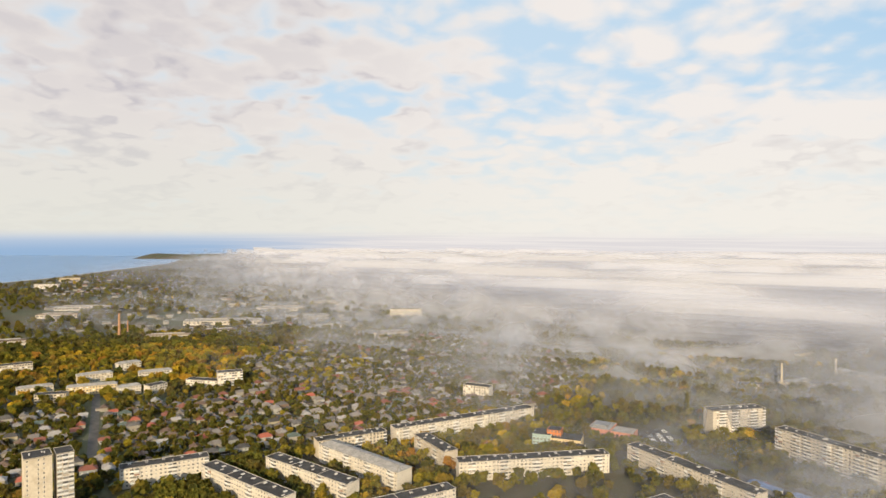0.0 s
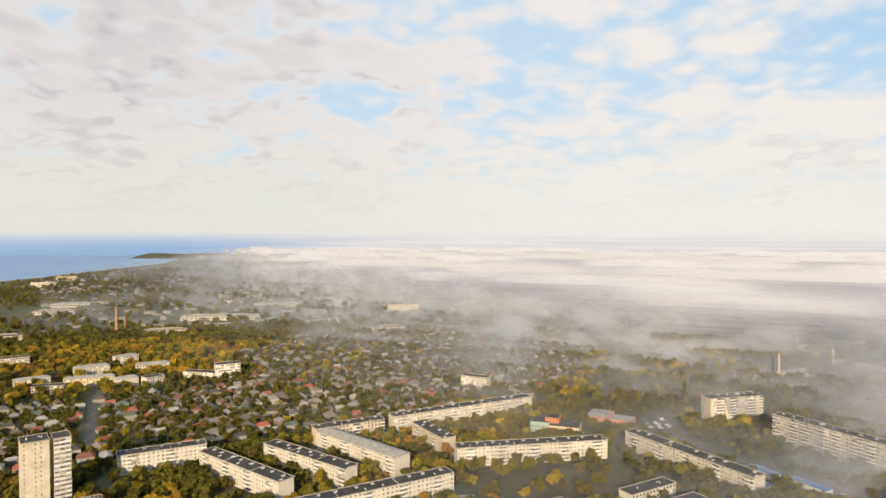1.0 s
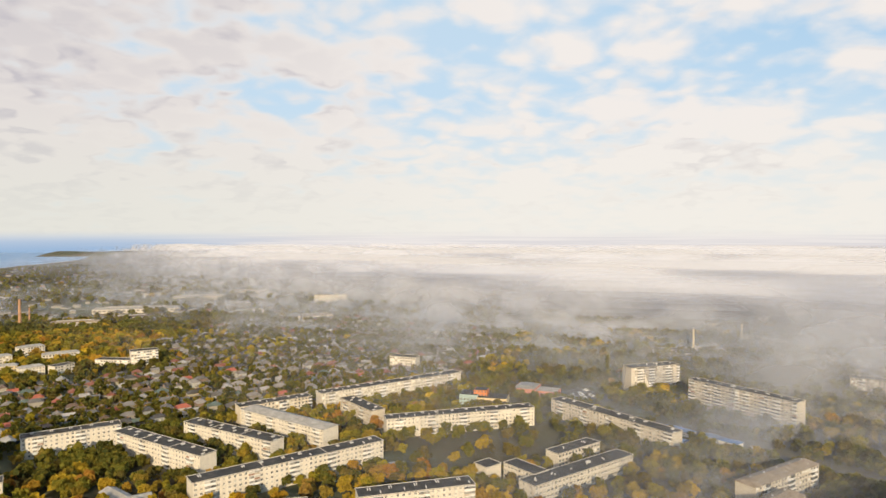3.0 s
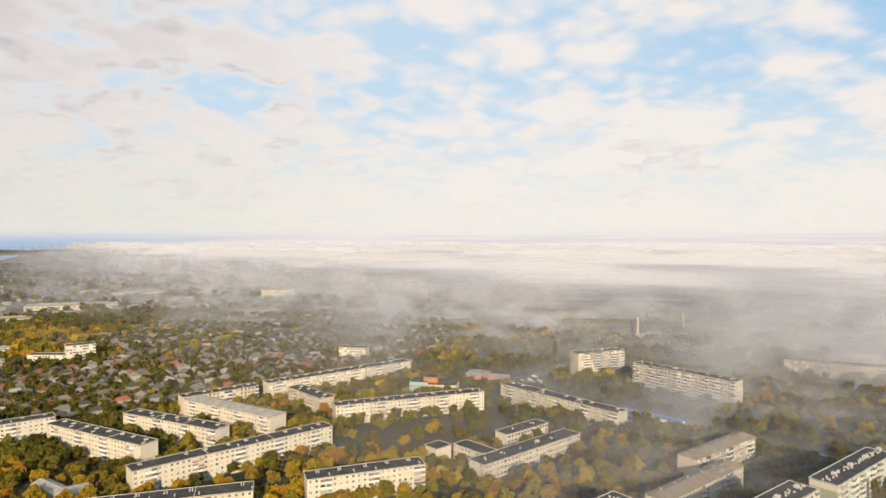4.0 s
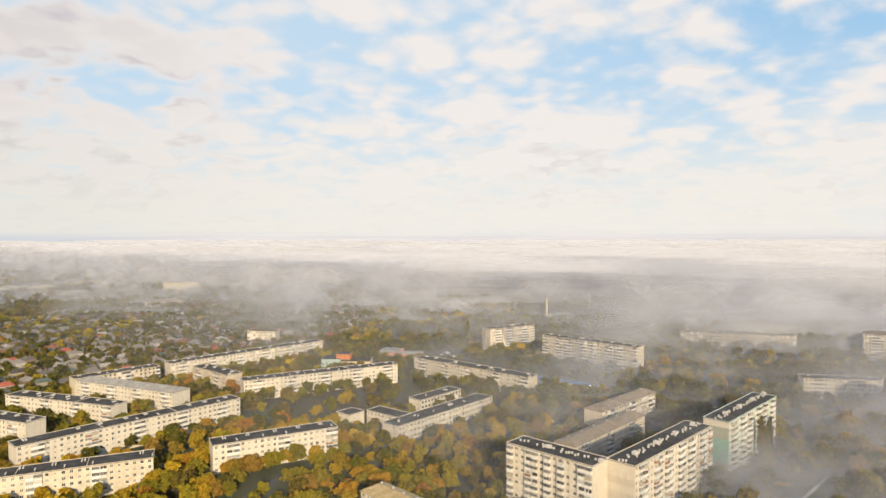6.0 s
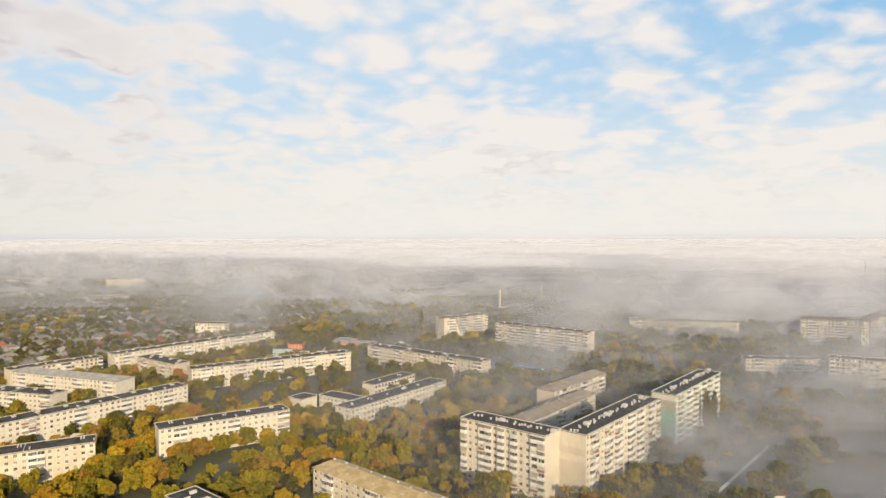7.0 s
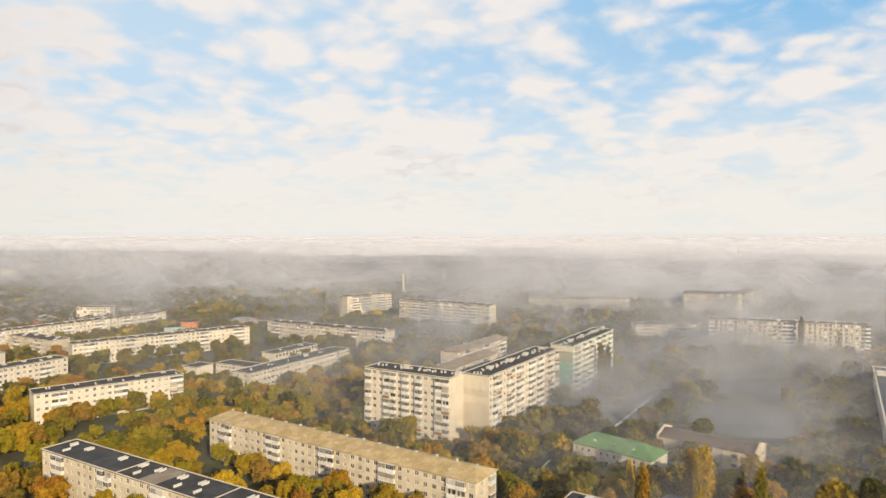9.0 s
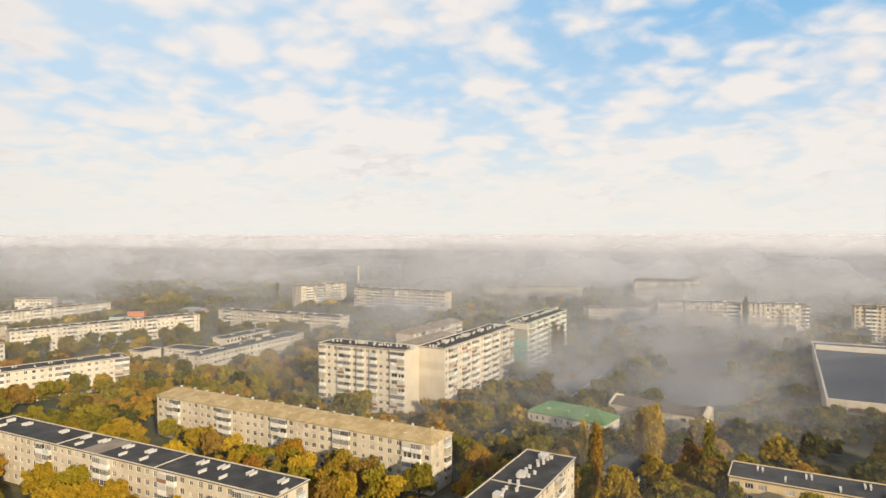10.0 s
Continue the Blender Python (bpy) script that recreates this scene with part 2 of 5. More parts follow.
def water(N):
    p = where(N)
    w = N.noise(N.vmath("MULTIPLY", p, (1.0, 0.25, 1.0)), 0.02, 5.0, 0.6)
    # blue of the reflected sky put into the base colour, specular kept low
    col = N.ramp(w, [(0.3, (0.175, 0.310, 0.500)), (0.7, (0.205, 0.345, 0.545))])
    return N.n("ShaderNodeBsdfPrincipled", ins={"Base Color": col, "Roughness": 0.5, "Specular IOR Level": 0.2}).outputs[0]


def asphalt(N):
    p = where(N)
    a = N.noise(p, 0.12, 5.0, 0.6)
    b = N.noise(p, 2.0, 4.0, 0.6)
    col = N.ramp(a, [(0.3, (0.045, 0.045, 0.047)), (0.7, (0.115, 0.108, 0.100))])
    return principled(N, col, 0.9, bump=b)


def fog_field(N, p):
    """Shared shape of the fog: bank strength beyond a slanting front, wisps, and a ragged crest."""
    flat = N.vmath("MULTIPLY", p, (1, 1, 0))
    z = N.n("ShaderNodeSeparateXYZ", ins={0: p}).outputs[2]
    s = N.math("SUBTRACT", N.vmath("DOT_PRODUCT", p, (0.813, 0.582, 0.0)), 533.0)
    east = N.n("ShaderNodeSeparateXYZ", ins={0: p}).outputs[0]
    s = N.math("SUBTRACT", s, N.smooth(east, -250.0, -2200.0, 0.0, 950.0))
    big = N.noise(N.vmath("ADD", flat, (310.0, 90.0, 0.0)), 0.0050, 2.0, 0.55)
    s2 = N.math("ADD", s, N.math("MULTIPLY", N.math("SUBTRACT", big, 0.5), 560.0))
    # tongues of fog that have crept out ahead of the front
    for (cx, cy, rad, push) in ((375.0, 245.0, 190.0, 190.0), (70.0, 385.0, 75.0, 130.0), (255.0, 195.0, 110.0, 220.0), (150.0, 520.0, 90.0, 60.0), (450.0, 770.0, 210.0, -330.0)):
        d = N.vmath("LENGTH", N.vmath("SUBTRACT", flat, (cx, cy, 0.0)))
        s2 = N.math("ADD", s2, N.smooth(d, rad, 0.0, 0.0, push))
    deep = N.smooth(N.math("ADD", N.math("MULTIPLY", s, 0.55), N.math("MULTIPLY", s2, 0.45)), 190.0, 640.0)
    mid = N.noise(N.vmath("ADD", N.vmath("MULTIPLY", p, (1.0, 1.0, 1.6)), (0, 700.0, 0)), 0.011, 3.0, 0.46)
    vast = N.noise(N.vmath("ADD", flat, (90.0, 40.0, 0)), 0.0026, 1.0, 0.5)
    mid = N.n("ShaderNodeMix", ins={0: deep, 2: mid, 3: vast}).outputs[0]
    return z, s, s2, deep, mid, big


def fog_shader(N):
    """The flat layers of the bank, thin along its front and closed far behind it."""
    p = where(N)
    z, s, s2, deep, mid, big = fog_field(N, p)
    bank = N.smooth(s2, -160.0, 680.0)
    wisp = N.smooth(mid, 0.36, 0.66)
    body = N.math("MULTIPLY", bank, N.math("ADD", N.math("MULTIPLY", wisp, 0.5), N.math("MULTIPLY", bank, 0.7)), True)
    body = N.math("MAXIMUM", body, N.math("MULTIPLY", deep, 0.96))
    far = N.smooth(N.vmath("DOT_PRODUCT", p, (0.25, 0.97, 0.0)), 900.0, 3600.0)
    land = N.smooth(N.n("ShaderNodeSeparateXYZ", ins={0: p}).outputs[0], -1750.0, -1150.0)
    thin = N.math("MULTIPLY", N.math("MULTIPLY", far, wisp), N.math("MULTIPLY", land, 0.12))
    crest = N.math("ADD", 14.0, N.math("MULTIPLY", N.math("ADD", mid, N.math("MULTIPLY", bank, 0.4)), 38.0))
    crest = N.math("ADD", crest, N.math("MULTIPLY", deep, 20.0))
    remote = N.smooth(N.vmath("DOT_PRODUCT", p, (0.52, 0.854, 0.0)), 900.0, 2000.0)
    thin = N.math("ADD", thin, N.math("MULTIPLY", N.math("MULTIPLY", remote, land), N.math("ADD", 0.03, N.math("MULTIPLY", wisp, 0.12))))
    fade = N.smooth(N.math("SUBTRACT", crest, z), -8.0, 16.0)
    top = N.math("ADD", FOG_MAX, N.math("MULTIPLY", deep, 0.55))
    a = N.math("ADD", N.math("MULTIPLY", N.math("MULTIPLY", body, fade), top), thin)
    # fixed normal between sun and zenith, so flat layers shade as if facing the sun
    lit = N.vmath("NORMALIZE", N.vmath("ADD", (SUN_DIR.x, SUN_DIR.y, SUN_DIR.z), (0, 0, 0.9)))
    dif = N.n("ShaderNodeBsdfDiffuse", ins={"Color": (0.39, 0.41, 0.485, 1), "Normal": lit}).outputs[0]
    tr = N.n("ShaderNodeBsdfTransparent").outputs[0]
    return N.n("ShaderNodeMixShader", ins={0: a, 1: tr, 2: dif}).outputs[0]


def billow_shader(N):
    """Upright sheets through the fog, one behind the other: each holds the fog of the depth up to the next sheet."""
    p = where(N)
    z, s, s2, deep, mid, big = fog_field(N, p)
    near_edge = N.smooth(s2, -330.0, 260.0)
    body = N.smooth(s2, -120.0, 620.0)
    puff = N.smooth(mid, 0.43, 0.64)
    crest = N.math("ADD", 10.0, N.math("MULTIPLY", N.math("ADD", mid, N.math("MULTIPLY", body, 0.55)), 40.0))
    fade = N.smooth(N.math("SUBTRACT", crest, z), -34.0, 34.0)
    low = N.smooth(z, 40.0, 2.0)
    # fog per metre of depth: thin ground haze, drifting wisps along the edge, the closed bank
    haze = N.smooth(s2, -430.0, 160.0, HAZE_NEAR, HAZE)
    flat = N.vmath("MULTIPLY", p, (1, 1, 0))
    for (cx, cy, rad, extra) in ((265.0, 200.0, 190.0, 0.0046), (340.0, 330.0, 200.0, 0.0045), (175.0, 260.0, 150.0, 0.0038), (110.0, 340.0, 150.0, 0.0030), (250.0, 450.0, 170.0, 0.0030), (-700.0, 1420.0, 520.0, 0.0040), (165.0, 200.0, 130.0, 0.0070), (215.0, 130.0, 140.0, 0.0055), (430.0, 250.0, 130.0, 0.0045)):
        d = N.vmath("LENGTH", N.vmath("SUBTRACT", flat, (cx, cy, 0.0)))
        haze = N.math("ADD", haze, N.math("MULTIPLY", N.smooth(d, rad, 0.0, 0.0, extra), N.math("ADD", 0.45, puff)))
    haze = N.math("MULTIPLY", haze, low)
    wisp = N.math("MULTIPLY", N.math("MULTIPLY", near_edge, puff), WISP)
    bank = N.math("MULTIPLY", body, N.math("ADD", 0.35, puff))
    bank = N.math("MULTIPLY", bank, BANK)
    sigma = N.math("ADD", haze, N.math("MULTIPLY", N.math("ADD", wisp, bank), fade))
    gap = N.n("ShaderNodeAttribute")
    gap.attribute_name = "depth"
    a = N.math("SUBTRACT", 1.0, N.math("EXPONENT", N.math("MULTIPLY", N.math("MULTIPLY", sigma, gap.outputs["Fac"]), -1.0)))
    # fixed normal leaning sunward, so the sheets catch sun at any slope
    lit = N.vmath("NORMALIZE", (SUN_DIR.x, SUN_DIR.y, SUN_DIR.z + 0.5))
    # thin haze darker, closed bank paler: dim and scattered light put into the colour
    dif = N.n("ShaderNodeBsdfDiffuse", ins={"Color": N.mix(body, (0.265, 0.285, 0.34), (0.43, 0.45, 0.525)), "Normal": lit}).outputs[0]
    tr = N.n("ShaderNodeBsdfTransparent").outputs[0]
    return N.n("ShaderNodeMixShader", ins={0: a, 1: tr, 2: dif}).outputs[0]


HAZE_NEAR, HAZE, WISP, BANK = 0.00005, 0.0040, 0.0085, 0.0095
FOG_MAX = 0.05
M = {
    "ground": material("ground_cover", ground_cover), "water": material("sea_water", water), "asphalt": material("asphalt", asphalt),
    "fog": material("fog", fog_shader), "billow": material("fog_billow", billow_shader), "bitumen": material("bitumen", bitumen), "glass": material("window_glass", glass),
    "white": material("white_paint", painted((0.78, 0.76, 0.72))), "vent": material("vent_render", painted((0.60, 0.57, 0.52), 0.85)),
    "panel": material("concrete_panel", plaster((0.58, 0.52, 0.43), (0.40, 0.35, 0.28))),
    "pale": material("pale_panel", plaster((0.66, 0.60, 0.50), (0.46, 0.41, 0.33))),
    "cream": material("cream_brick", brickwork((0.63, 0.555, 0.43), (0.46, 0.39, 0.29))),
    "grey": material("grey_brick", brickwork((0.56, 0.49, 0.38), (0.40, 0.34, 0.26))),
    "yellow": material("yellow_render", plaster((0.66, 0.52, 0.30), (0.48, 0.38, 0.24))),
    "mint": material("mint_render", plaster((0.25, 0.47, 0.38), (0.20, 0.36, 0.29))),
    "pale_mint": material("pale_mint_panel", plaster((0.57, 0.65, 0.56), (0.42, 0.48, 0.40))),
    # blue of the hall roof is reflected sky put into the bitumen's colour
    "hall_roof": material("bitumen_sky_tint", slate((0.022, 0.028, 0.045), (0.05, 0.058, 0.08), 20)),
    "olive": material("olive_render", plaster((0.36, 0.37, 0.29), (0.28, 0.28, 0.22))),
    "brown_roof": material("rusty_sheet_roof", slate((0.40, 0.285, 0.125), (0.56, 0.42, 0.22))),
    "dull_roof": material("dull_sheet_roof", slate((0.24, 0.185, 0.13), (0.33, 0.265, 0.20), 30)),
    "dark_roof": material("dark_brown_sheet_roof", slate((0.12, 0.085, 0.065), (0.19, 0.14, 0.105), 70)),
    "grey_roof": material("asbestos_sheet_roof", slate((0.30, 0.28, 0.25), (0.44, 0.41, 0.37), 50)),
    "green_roof": material("green_sheet_roof", slate((0.13, 0.25, 0.10), (0.19, 0.31, 0.13), 90)),
    "house_roof": material("house_roof", house_roof), "house_wall": material("house_wall", house_wall), "stuff_roof": material("far_roofs", stuff_roof),
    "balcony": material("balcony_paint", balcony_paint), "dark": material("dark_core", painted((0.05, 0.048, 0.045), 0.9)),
    "autumn": material("autumn_leaves", leaves(AUTUMN)), "sober": material("late_green_leaves", leaves(SOBER)),
    "grove": material("grove_leaves", grove), "bark": material("bark", bark),
    "brick": material("red_brick", brickwork((0.42, 0.24, 0.13), (0.30, 0.16, 0.09))),
    "orange": material("orange_cladding", painted((0.62, 0.20, 0.06))), "teal": material("teal_render", painted((0.36, 0.46, 0.43))),
    "pink": material("pink_render", painted((0.55, 0.25, 0.17))), "blue": material("blue_sheet", painted((0.10, 0.18, 0.36))),
    "steel": material("grey_steel", painted((0.25, 0.25, 0.25), 0.6)), "car": material("car_paint", car_paint), "sand": material("sand", painted((0.45, 0.38, 0.27), 0.95)),
}


# ---- mesh helpers ----
def mesh_object(name, bm, mats, parent=None, label=""):
    me = bpy.data.meshes.new(name)
    bm.normal_update()
    bm.to_mesh(me)
    bm.free()
    for m in (mats if isinstance(mats, (list, tuple)) else [mats]):
        me.materials.append(m)
    ob = new(name, me)
    ob.parent = parent
    return tagged(ob, label)


part = mesh_object


def share(name, me, parent, m):
    """Another object on the same mesh, under a thing."""
    ob = new(name, me)
    ob.parent = parent
    ob.matrix_basis = m
    return ob


BOX = ((0, 3, 2, 1), (4, 5, 6, 7), (0, 1, 5, 4), (1, 2, 6, 5), (2, 3, 7, 6), (3, 0, 4, 7))


def box(bm, x0, x1, y0, y1, z0, z1, mat=0, m=None):
    vs = [bm.verts.new(m @ Vector(c) if m else c) for c in
          ((x0, y0, z0), (x1, y0, z0), (x1, y1, z0), (x0, y1, z0), (x0, y0, z1), (x1, y0, z1), (x1, y1, z1), (x0, y1, z1))]
    for f in BOX:
        bm.faces.new([vs[i] for i in f]).material_index = mat
    return vs


def empty(name, m, label="", category="", group="", kind=""):
    ob = new(name)
    ob.matrix_basis = m
    return tagged(ob, label, category, group, kind)


def window_mesh(w, h, mullions, name="window"):
    """Frame and glass in one mesh, origin at the middle of the sill, facing -y."""
    bm = bmesh.new()
    t = 0.09
    box(bm, -w / 2, w / 2, 0.02, 0.07, 0, h, 1)
    for x in (-w / 2, w / 2 - t):
        box(bm, x, x + t, -0.03, 0.05, 0, h, 0)
    for z in (0, h - t):
        box(bm, -w / 2 + t, w / 2 - t, -0.03, 0.05, z, z + t, 0)
    for k in range(1, mullions + 1):
        x = -w / 2 + w * k / (mullions + 1)
        box(bm, x - 0.035, x + 0.035, -0.025, 0.045, t, h - t, 0)
    box(bm, -w / 2 - 0.05, w / 2 + 0.05, -0.22, -0.03, -0.05, 0.0, 0)
    me = bpy.data.meshes.new(name)
    bm.to_mesh(me)
    bm.free()
    me.materials.append(M["white"])
    me.materials.append(M["glass"])
    return me


def balcony_mesh(w, kind):
    """A hung balcony: slab, parapet, cheeks, and glazing or an open top; origin at the slab's top by the wall."""
    bm = bmesh.new()
    d = 0.85
    box(bm, -w / 2, w / 2, -d, 0, -0.14, 0, 0)
    box(bm, -w / 2, w / 2, -d, -d + 0.07, 0, 1.0, 1)
    box(bm, -w / 2, -w / 2 + 0.07, -d + 0.07, 0, 0, 1.0, 1)
    box(bm, w / 2 - 0.07, w / 2, -d + 0.07, 0, 0, 1.0, 1)
    if kind:
        for k in range(5):
            x = -w / 2 + (w - 0.08) * k / 4
            box(bm, x, x + 0.08, -d, -d + 0.06, 1.0, 2.35, 0)
        box(bm, -w / 2, w / 2, -d, 0, 2.35, 2.45, 0)
        box(bm, -w / 2 + 0.08, w / 2 - 0.08, -d + 0.015, -d + 0.045, 1.0, 2.35, 2)
        for x in (-w / 2 + 0.01, w / 2 - 0.04):
            box(bm, x, x + 0.03, -d + 0.07, 0, 1.0, 2.35, 2)
    else:
        box(bm, -w / 2 + 0.2, -w / 2 + 0.9, -0.05, -0.01, 0, 2.1, 2)
        box(bm, 0.1, w / 2 - 0.2, -0.05, -0.01, 0.8, 2.1, 2)
    me = bpy.data.meshes.new("balcony")
    bm.to_mesh(me)
    bm.free()
    for m in ("white", "balcony", "glass"):
        me.materials.append(M[m])
    return me


def split_window(w, h, mullions):
    """Frame and pane as two meshes, for the blocks that stand nearest."""
    bm, pane = bmesh.new(), bmesh.new()
    t = 0.09
    box(pane, -w / 2 + 0.02, w / 2 - 0.02, 0.02, 0.06, 0.02, h - 0.02, 0)
    for x in (-w / 2, w / 2 - t):
        box(bm, x, x + t, -0.03, 0.05, 0, h, 0)
    for z in (0, h - t):
        box(bm, -w / 2 + t, w / 2 - t, -0.03, 0.05, z, z + t, 0)
    for k in range(1, mullions + 1):
        x = -w / 2 + w * k / (mullions + 1)
        box(bm, x - 0.035, x + 0.035, -0.025, 0.045, t, h - t, 0)
    box(bm, -w / 2 - 0.05, w / 2 + 0.05, -0.22, -0.03, -0.05, 0.0, 0)
    out = []
    for nm, b, key in (("window", bm, "white"), ("pane", pane, "glass")):
        me = bpy.data.meshes.new(nm)
        b.to_mesh(me)
        b.free()
        me.materials.append(M[key])
        out.append(me)
    return out


NEAR_WIN = {"two": split_window(1.5, 1.45, 1), "stair": split_window(1.1, 1.1, 1)}
WIN = {"two": window_mesh(1.5, 1.45, 1), "three": window_mesh(2.0, 1.45, 2), "one": window_mesh(0.9, 1.35, 0), "stair": window_mesh(1.1, 1.1, 1), "tall": window_mesh(2.3, 1.9, 3)}
SIZE = {"two": (1.5, 1.45), "three": (2.0, 1.45), "one": (0.9, 1.35), "stair": (1.1, 1.1), "tall": (2.3, 1.9)}
BAL = [balcony_mesh(2.8, 1), balcony_mesh(2.8, 0), balcony_mesh(3.1, 1)]


def side_matrix(side, L, W):
    """Frame of a facade of a block with its corner at the origin: x along, -y outwards."""
    return {"front": Matrix.Identity(4), "right": Matrix.Translation((L, 0, 0)) @ Matrix.Rotation(radians(90), 4, "Z"),
            "back": Matrix.Translation((L, W, 0)) @ Matrix.Rotation(radians(180), 4, "Z"),
            "left": Matrix.Translation((0, W, 0)) @ Matrix.Rotation(radians(-90), 4, "Z")}[side]


REVEAL = 0.22


def facade(bm, m, length, z0, fh, floors, cols, mat=0):
    """Wall leaf with real openings: bands under and over each row of windows and piers between them."""
    cols = sorted(c for c in cols if c[1] in SIZE)
    z_top = z0 + fh * floors
    if not cols:
        box(bm, 0, length, 0, REVEAL, 0, z_top, mat, m)
        return
    box(bm, 0, length, 0, REVEAL, 0, z0 + 0.85, mat, m)
    for k in range(floors):
        zs = z0 + k * fh + 0.85
        x = 0.0
        for cx, kind in cols:
            w, h = SIZE[kind]
            box(bm, x, cx - w / 2, 0, REVEAL, zs, zs + 1.45, mat, m)
            if h < 1.44:
                box(bm, cx - w / 2, cx + w / 2, 0, REVEAL, zs + h, zs + 1.45, mat, m)
            x = cx + w / 2
        box(bm, x, length, 0, REVEAL, zs, zs + 1.45, mat, m)
        box(bm, 0, length, 0, REVEAL, zs + 1.45, zs + fh if k < floors - 1 else z_top, mat, m)


def bays(length, pattern, pitch):
    n = max(1, int(round(length / pitch)))
    step = length / n
    return [((k + 0.5) * step, pattern[k % len(pattern)]) for k in range(n)]


rng = random.Random(7)


def apartment_block(label, a, ang, L, W, floors, wall, roof_style, group, detail=2, fh=2.75, z0=0.6, gables=("blind", "blind"), pattern="wwbbwsww", panels=False, category="apartment building", front_wall=None, seed=1, split=False):
    """A block of flats with its near corner at a and its front along ang. detail 2: every window and balcony of the sides in
    view is a part; 1: the windows are joined; gables: what the two ends carry."""
    r = random.Random(seed)
    code = {"w": "two", "t": "three", "s": "stair", "o": "one", "b": "balcony", "l": "balcony", "x": "none"}
    top = z0 + fh * floors
    thing = empty("apartment_building", pose(a[0], a[1], 0, 0, 0, ang), label, category, group)
    bm = bmesh.new()
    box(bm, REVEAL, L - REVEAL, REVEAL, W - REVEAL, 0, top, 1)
    sides = {}
    front = [(x, code[c]) for x, c in bays(L, pattern, 3.1)]
    back = [(x, code[c]) for x, c in bays(L, "wowwtow", 3.1)]
    sides["front"], sides["back"] = front, back
    for g, side in zip(gables, ("left", "right")):
        sides[side] = {"blind": [], "one": [(W * 0.5, "two")], "two": [(W * 0.27, "two"), (W * 0.73, "two")], "bal": [(W * 0.3, "two"), (W * 0.72, "balcony")]}[g]
    loose = bmesh.new()
    for side, cols in sides.items():
        m = side_matrix(side, L, W)
        length = L if side in ("front", "back") else W
        if side in ("left", "right"):
            m = m @ Matrix.Translation((REVEAL, 0, 0))
            length = W - 2 * REVEAL
            cols = [(x - REVEAL, c) for x, c in cols]
        holes = [(x, "two" if c == "balcony" else c) for x, c in cols]
        facade(bm, m, length, z0, fh, floors, holes, 2 if (front_wall and side in ("left", "right")) else 0)
        seen = side != "back" and detail == 2
        for k in range(floors):
            zf = z0 + k * fh
            for x, c in cols:
                kind = "two" if c == "balcony" else c
                if kind not in SIZE:
                    continue
                wm = m @ Matrix.Translation((x, REVEAL - 0.08, zf + 0.85))
                if seen and split and kind in NEAR_WIN:
                    frame_ob = share("window", NEAR_WIN[kind][0], thing, wm)
                    share("pane", NEAR_WIN[kind][1], frame_ob, Matrix.Identity(4))
                elif seen:
                    share("window", WIN[kind], thing, wm)
                else:
                    w, h = SIZE[kind]
                    box(loose, -w / 2, w / 2, 0.0, 0.05, 0, h, 1 if r.random() < 0.8 else 0, wm)
                if c == "balcony" and (k > 0 or r.random() < 0.4) and side != "back":
                    bal = r.choice((BAL[0], BAL[2]) if r.random() < 0.72 else BAL[1:2])
                    bm_m = m @ Matrix.Translation((x, 0, zf + 0.05))
                    if detail >= 1 and seen:
                        share("balcony", bal, thing, bm_m)
                    else:
                        box(loose, -1.4, 1.4, -1.05, 0, -0.1, 1.0, 0, bm_m)
                        if bal is not BAL[1]:
                            box(loose, -1.35, 1.35, -1.0, 0, 1.0, 2.4, 1, bm_m)
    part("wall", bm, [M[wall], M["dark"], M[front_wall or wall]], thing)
    if len(loose.verts):
        tagged(part("far_windows", loose, [M["white"], M["glass"]], thing), "", kind="stuff")
    else:
        loose.free()
    # cornice and roof
    bm = bmesh.new()
    o = 0.35
    if roof_style == "flat":
        box(bm, -o, L + o, -o, W + o, top, top + 0.22, 0)
        for x0, x1, y0, y1 in ((-o, L + o, -o, -o + 0.25), (-o, L + o, W + o - 0.25, W + o), (-o, -o + 0.25, -o + 0.25, W + o - 0.25), (L + o - 0.25, L + o, -o + 0.25, W + o - 0.25)):
            box(bm, x0, x1, y0, y1, top + 0.22, top + 0.45, 1)
        if L > 70 and detail == 2 and floors == 5:
            for k in (1, 2):
                box(bm, L * k / 3, L * k / 3 + 0.25, -o + 0.25, W + o - 0.25, top + 0.22, top + 0.42, 1)
        part("roof", bm, [M["bitumen"], M[wall]], thing, "dark patched bitumen flat roof")
        roof_z = top + 0.22
    else:
        hgt = 2.4
        h = W / 2 + 0.5
        pts = [(-0.5, -0.5, top), (L + 0.5, -0.5, top), (L + 0.5, W + 0.5, top), (-0.5, W + 0.5, top)]
        low = [bm.verts.new(p) for p in pts]
        up = [bm.verts.new((x, y, z + 0.16)) for x, y, z in pts]
        rl, rr = bm.verts.new((h * 0.55, W / 2, top + hgt)), bm.verts.new((L - h * 0.55, W / 2, top + hgt))
        bm.faces.new(low[::-1])
        for i in range(4):
            bm.faces.new((low[i], low[(i + 1) % 4], up[(i + 1) % 4], up[i]))
        bm.faces.new((up[0], up[1], rr, rl))
        bm.faces.new((up[1], up[2], rr))
        bm.faces.new((up[2], up[3], rl, rr))
        bm.faces.new((up[3], up[0], rl))
        part("roof", bm, M[roof_style], thing, "weathered corrugated sheet roof, patched and lichened")
        roof_z = top + 1.2
    return thing, top, roof_z


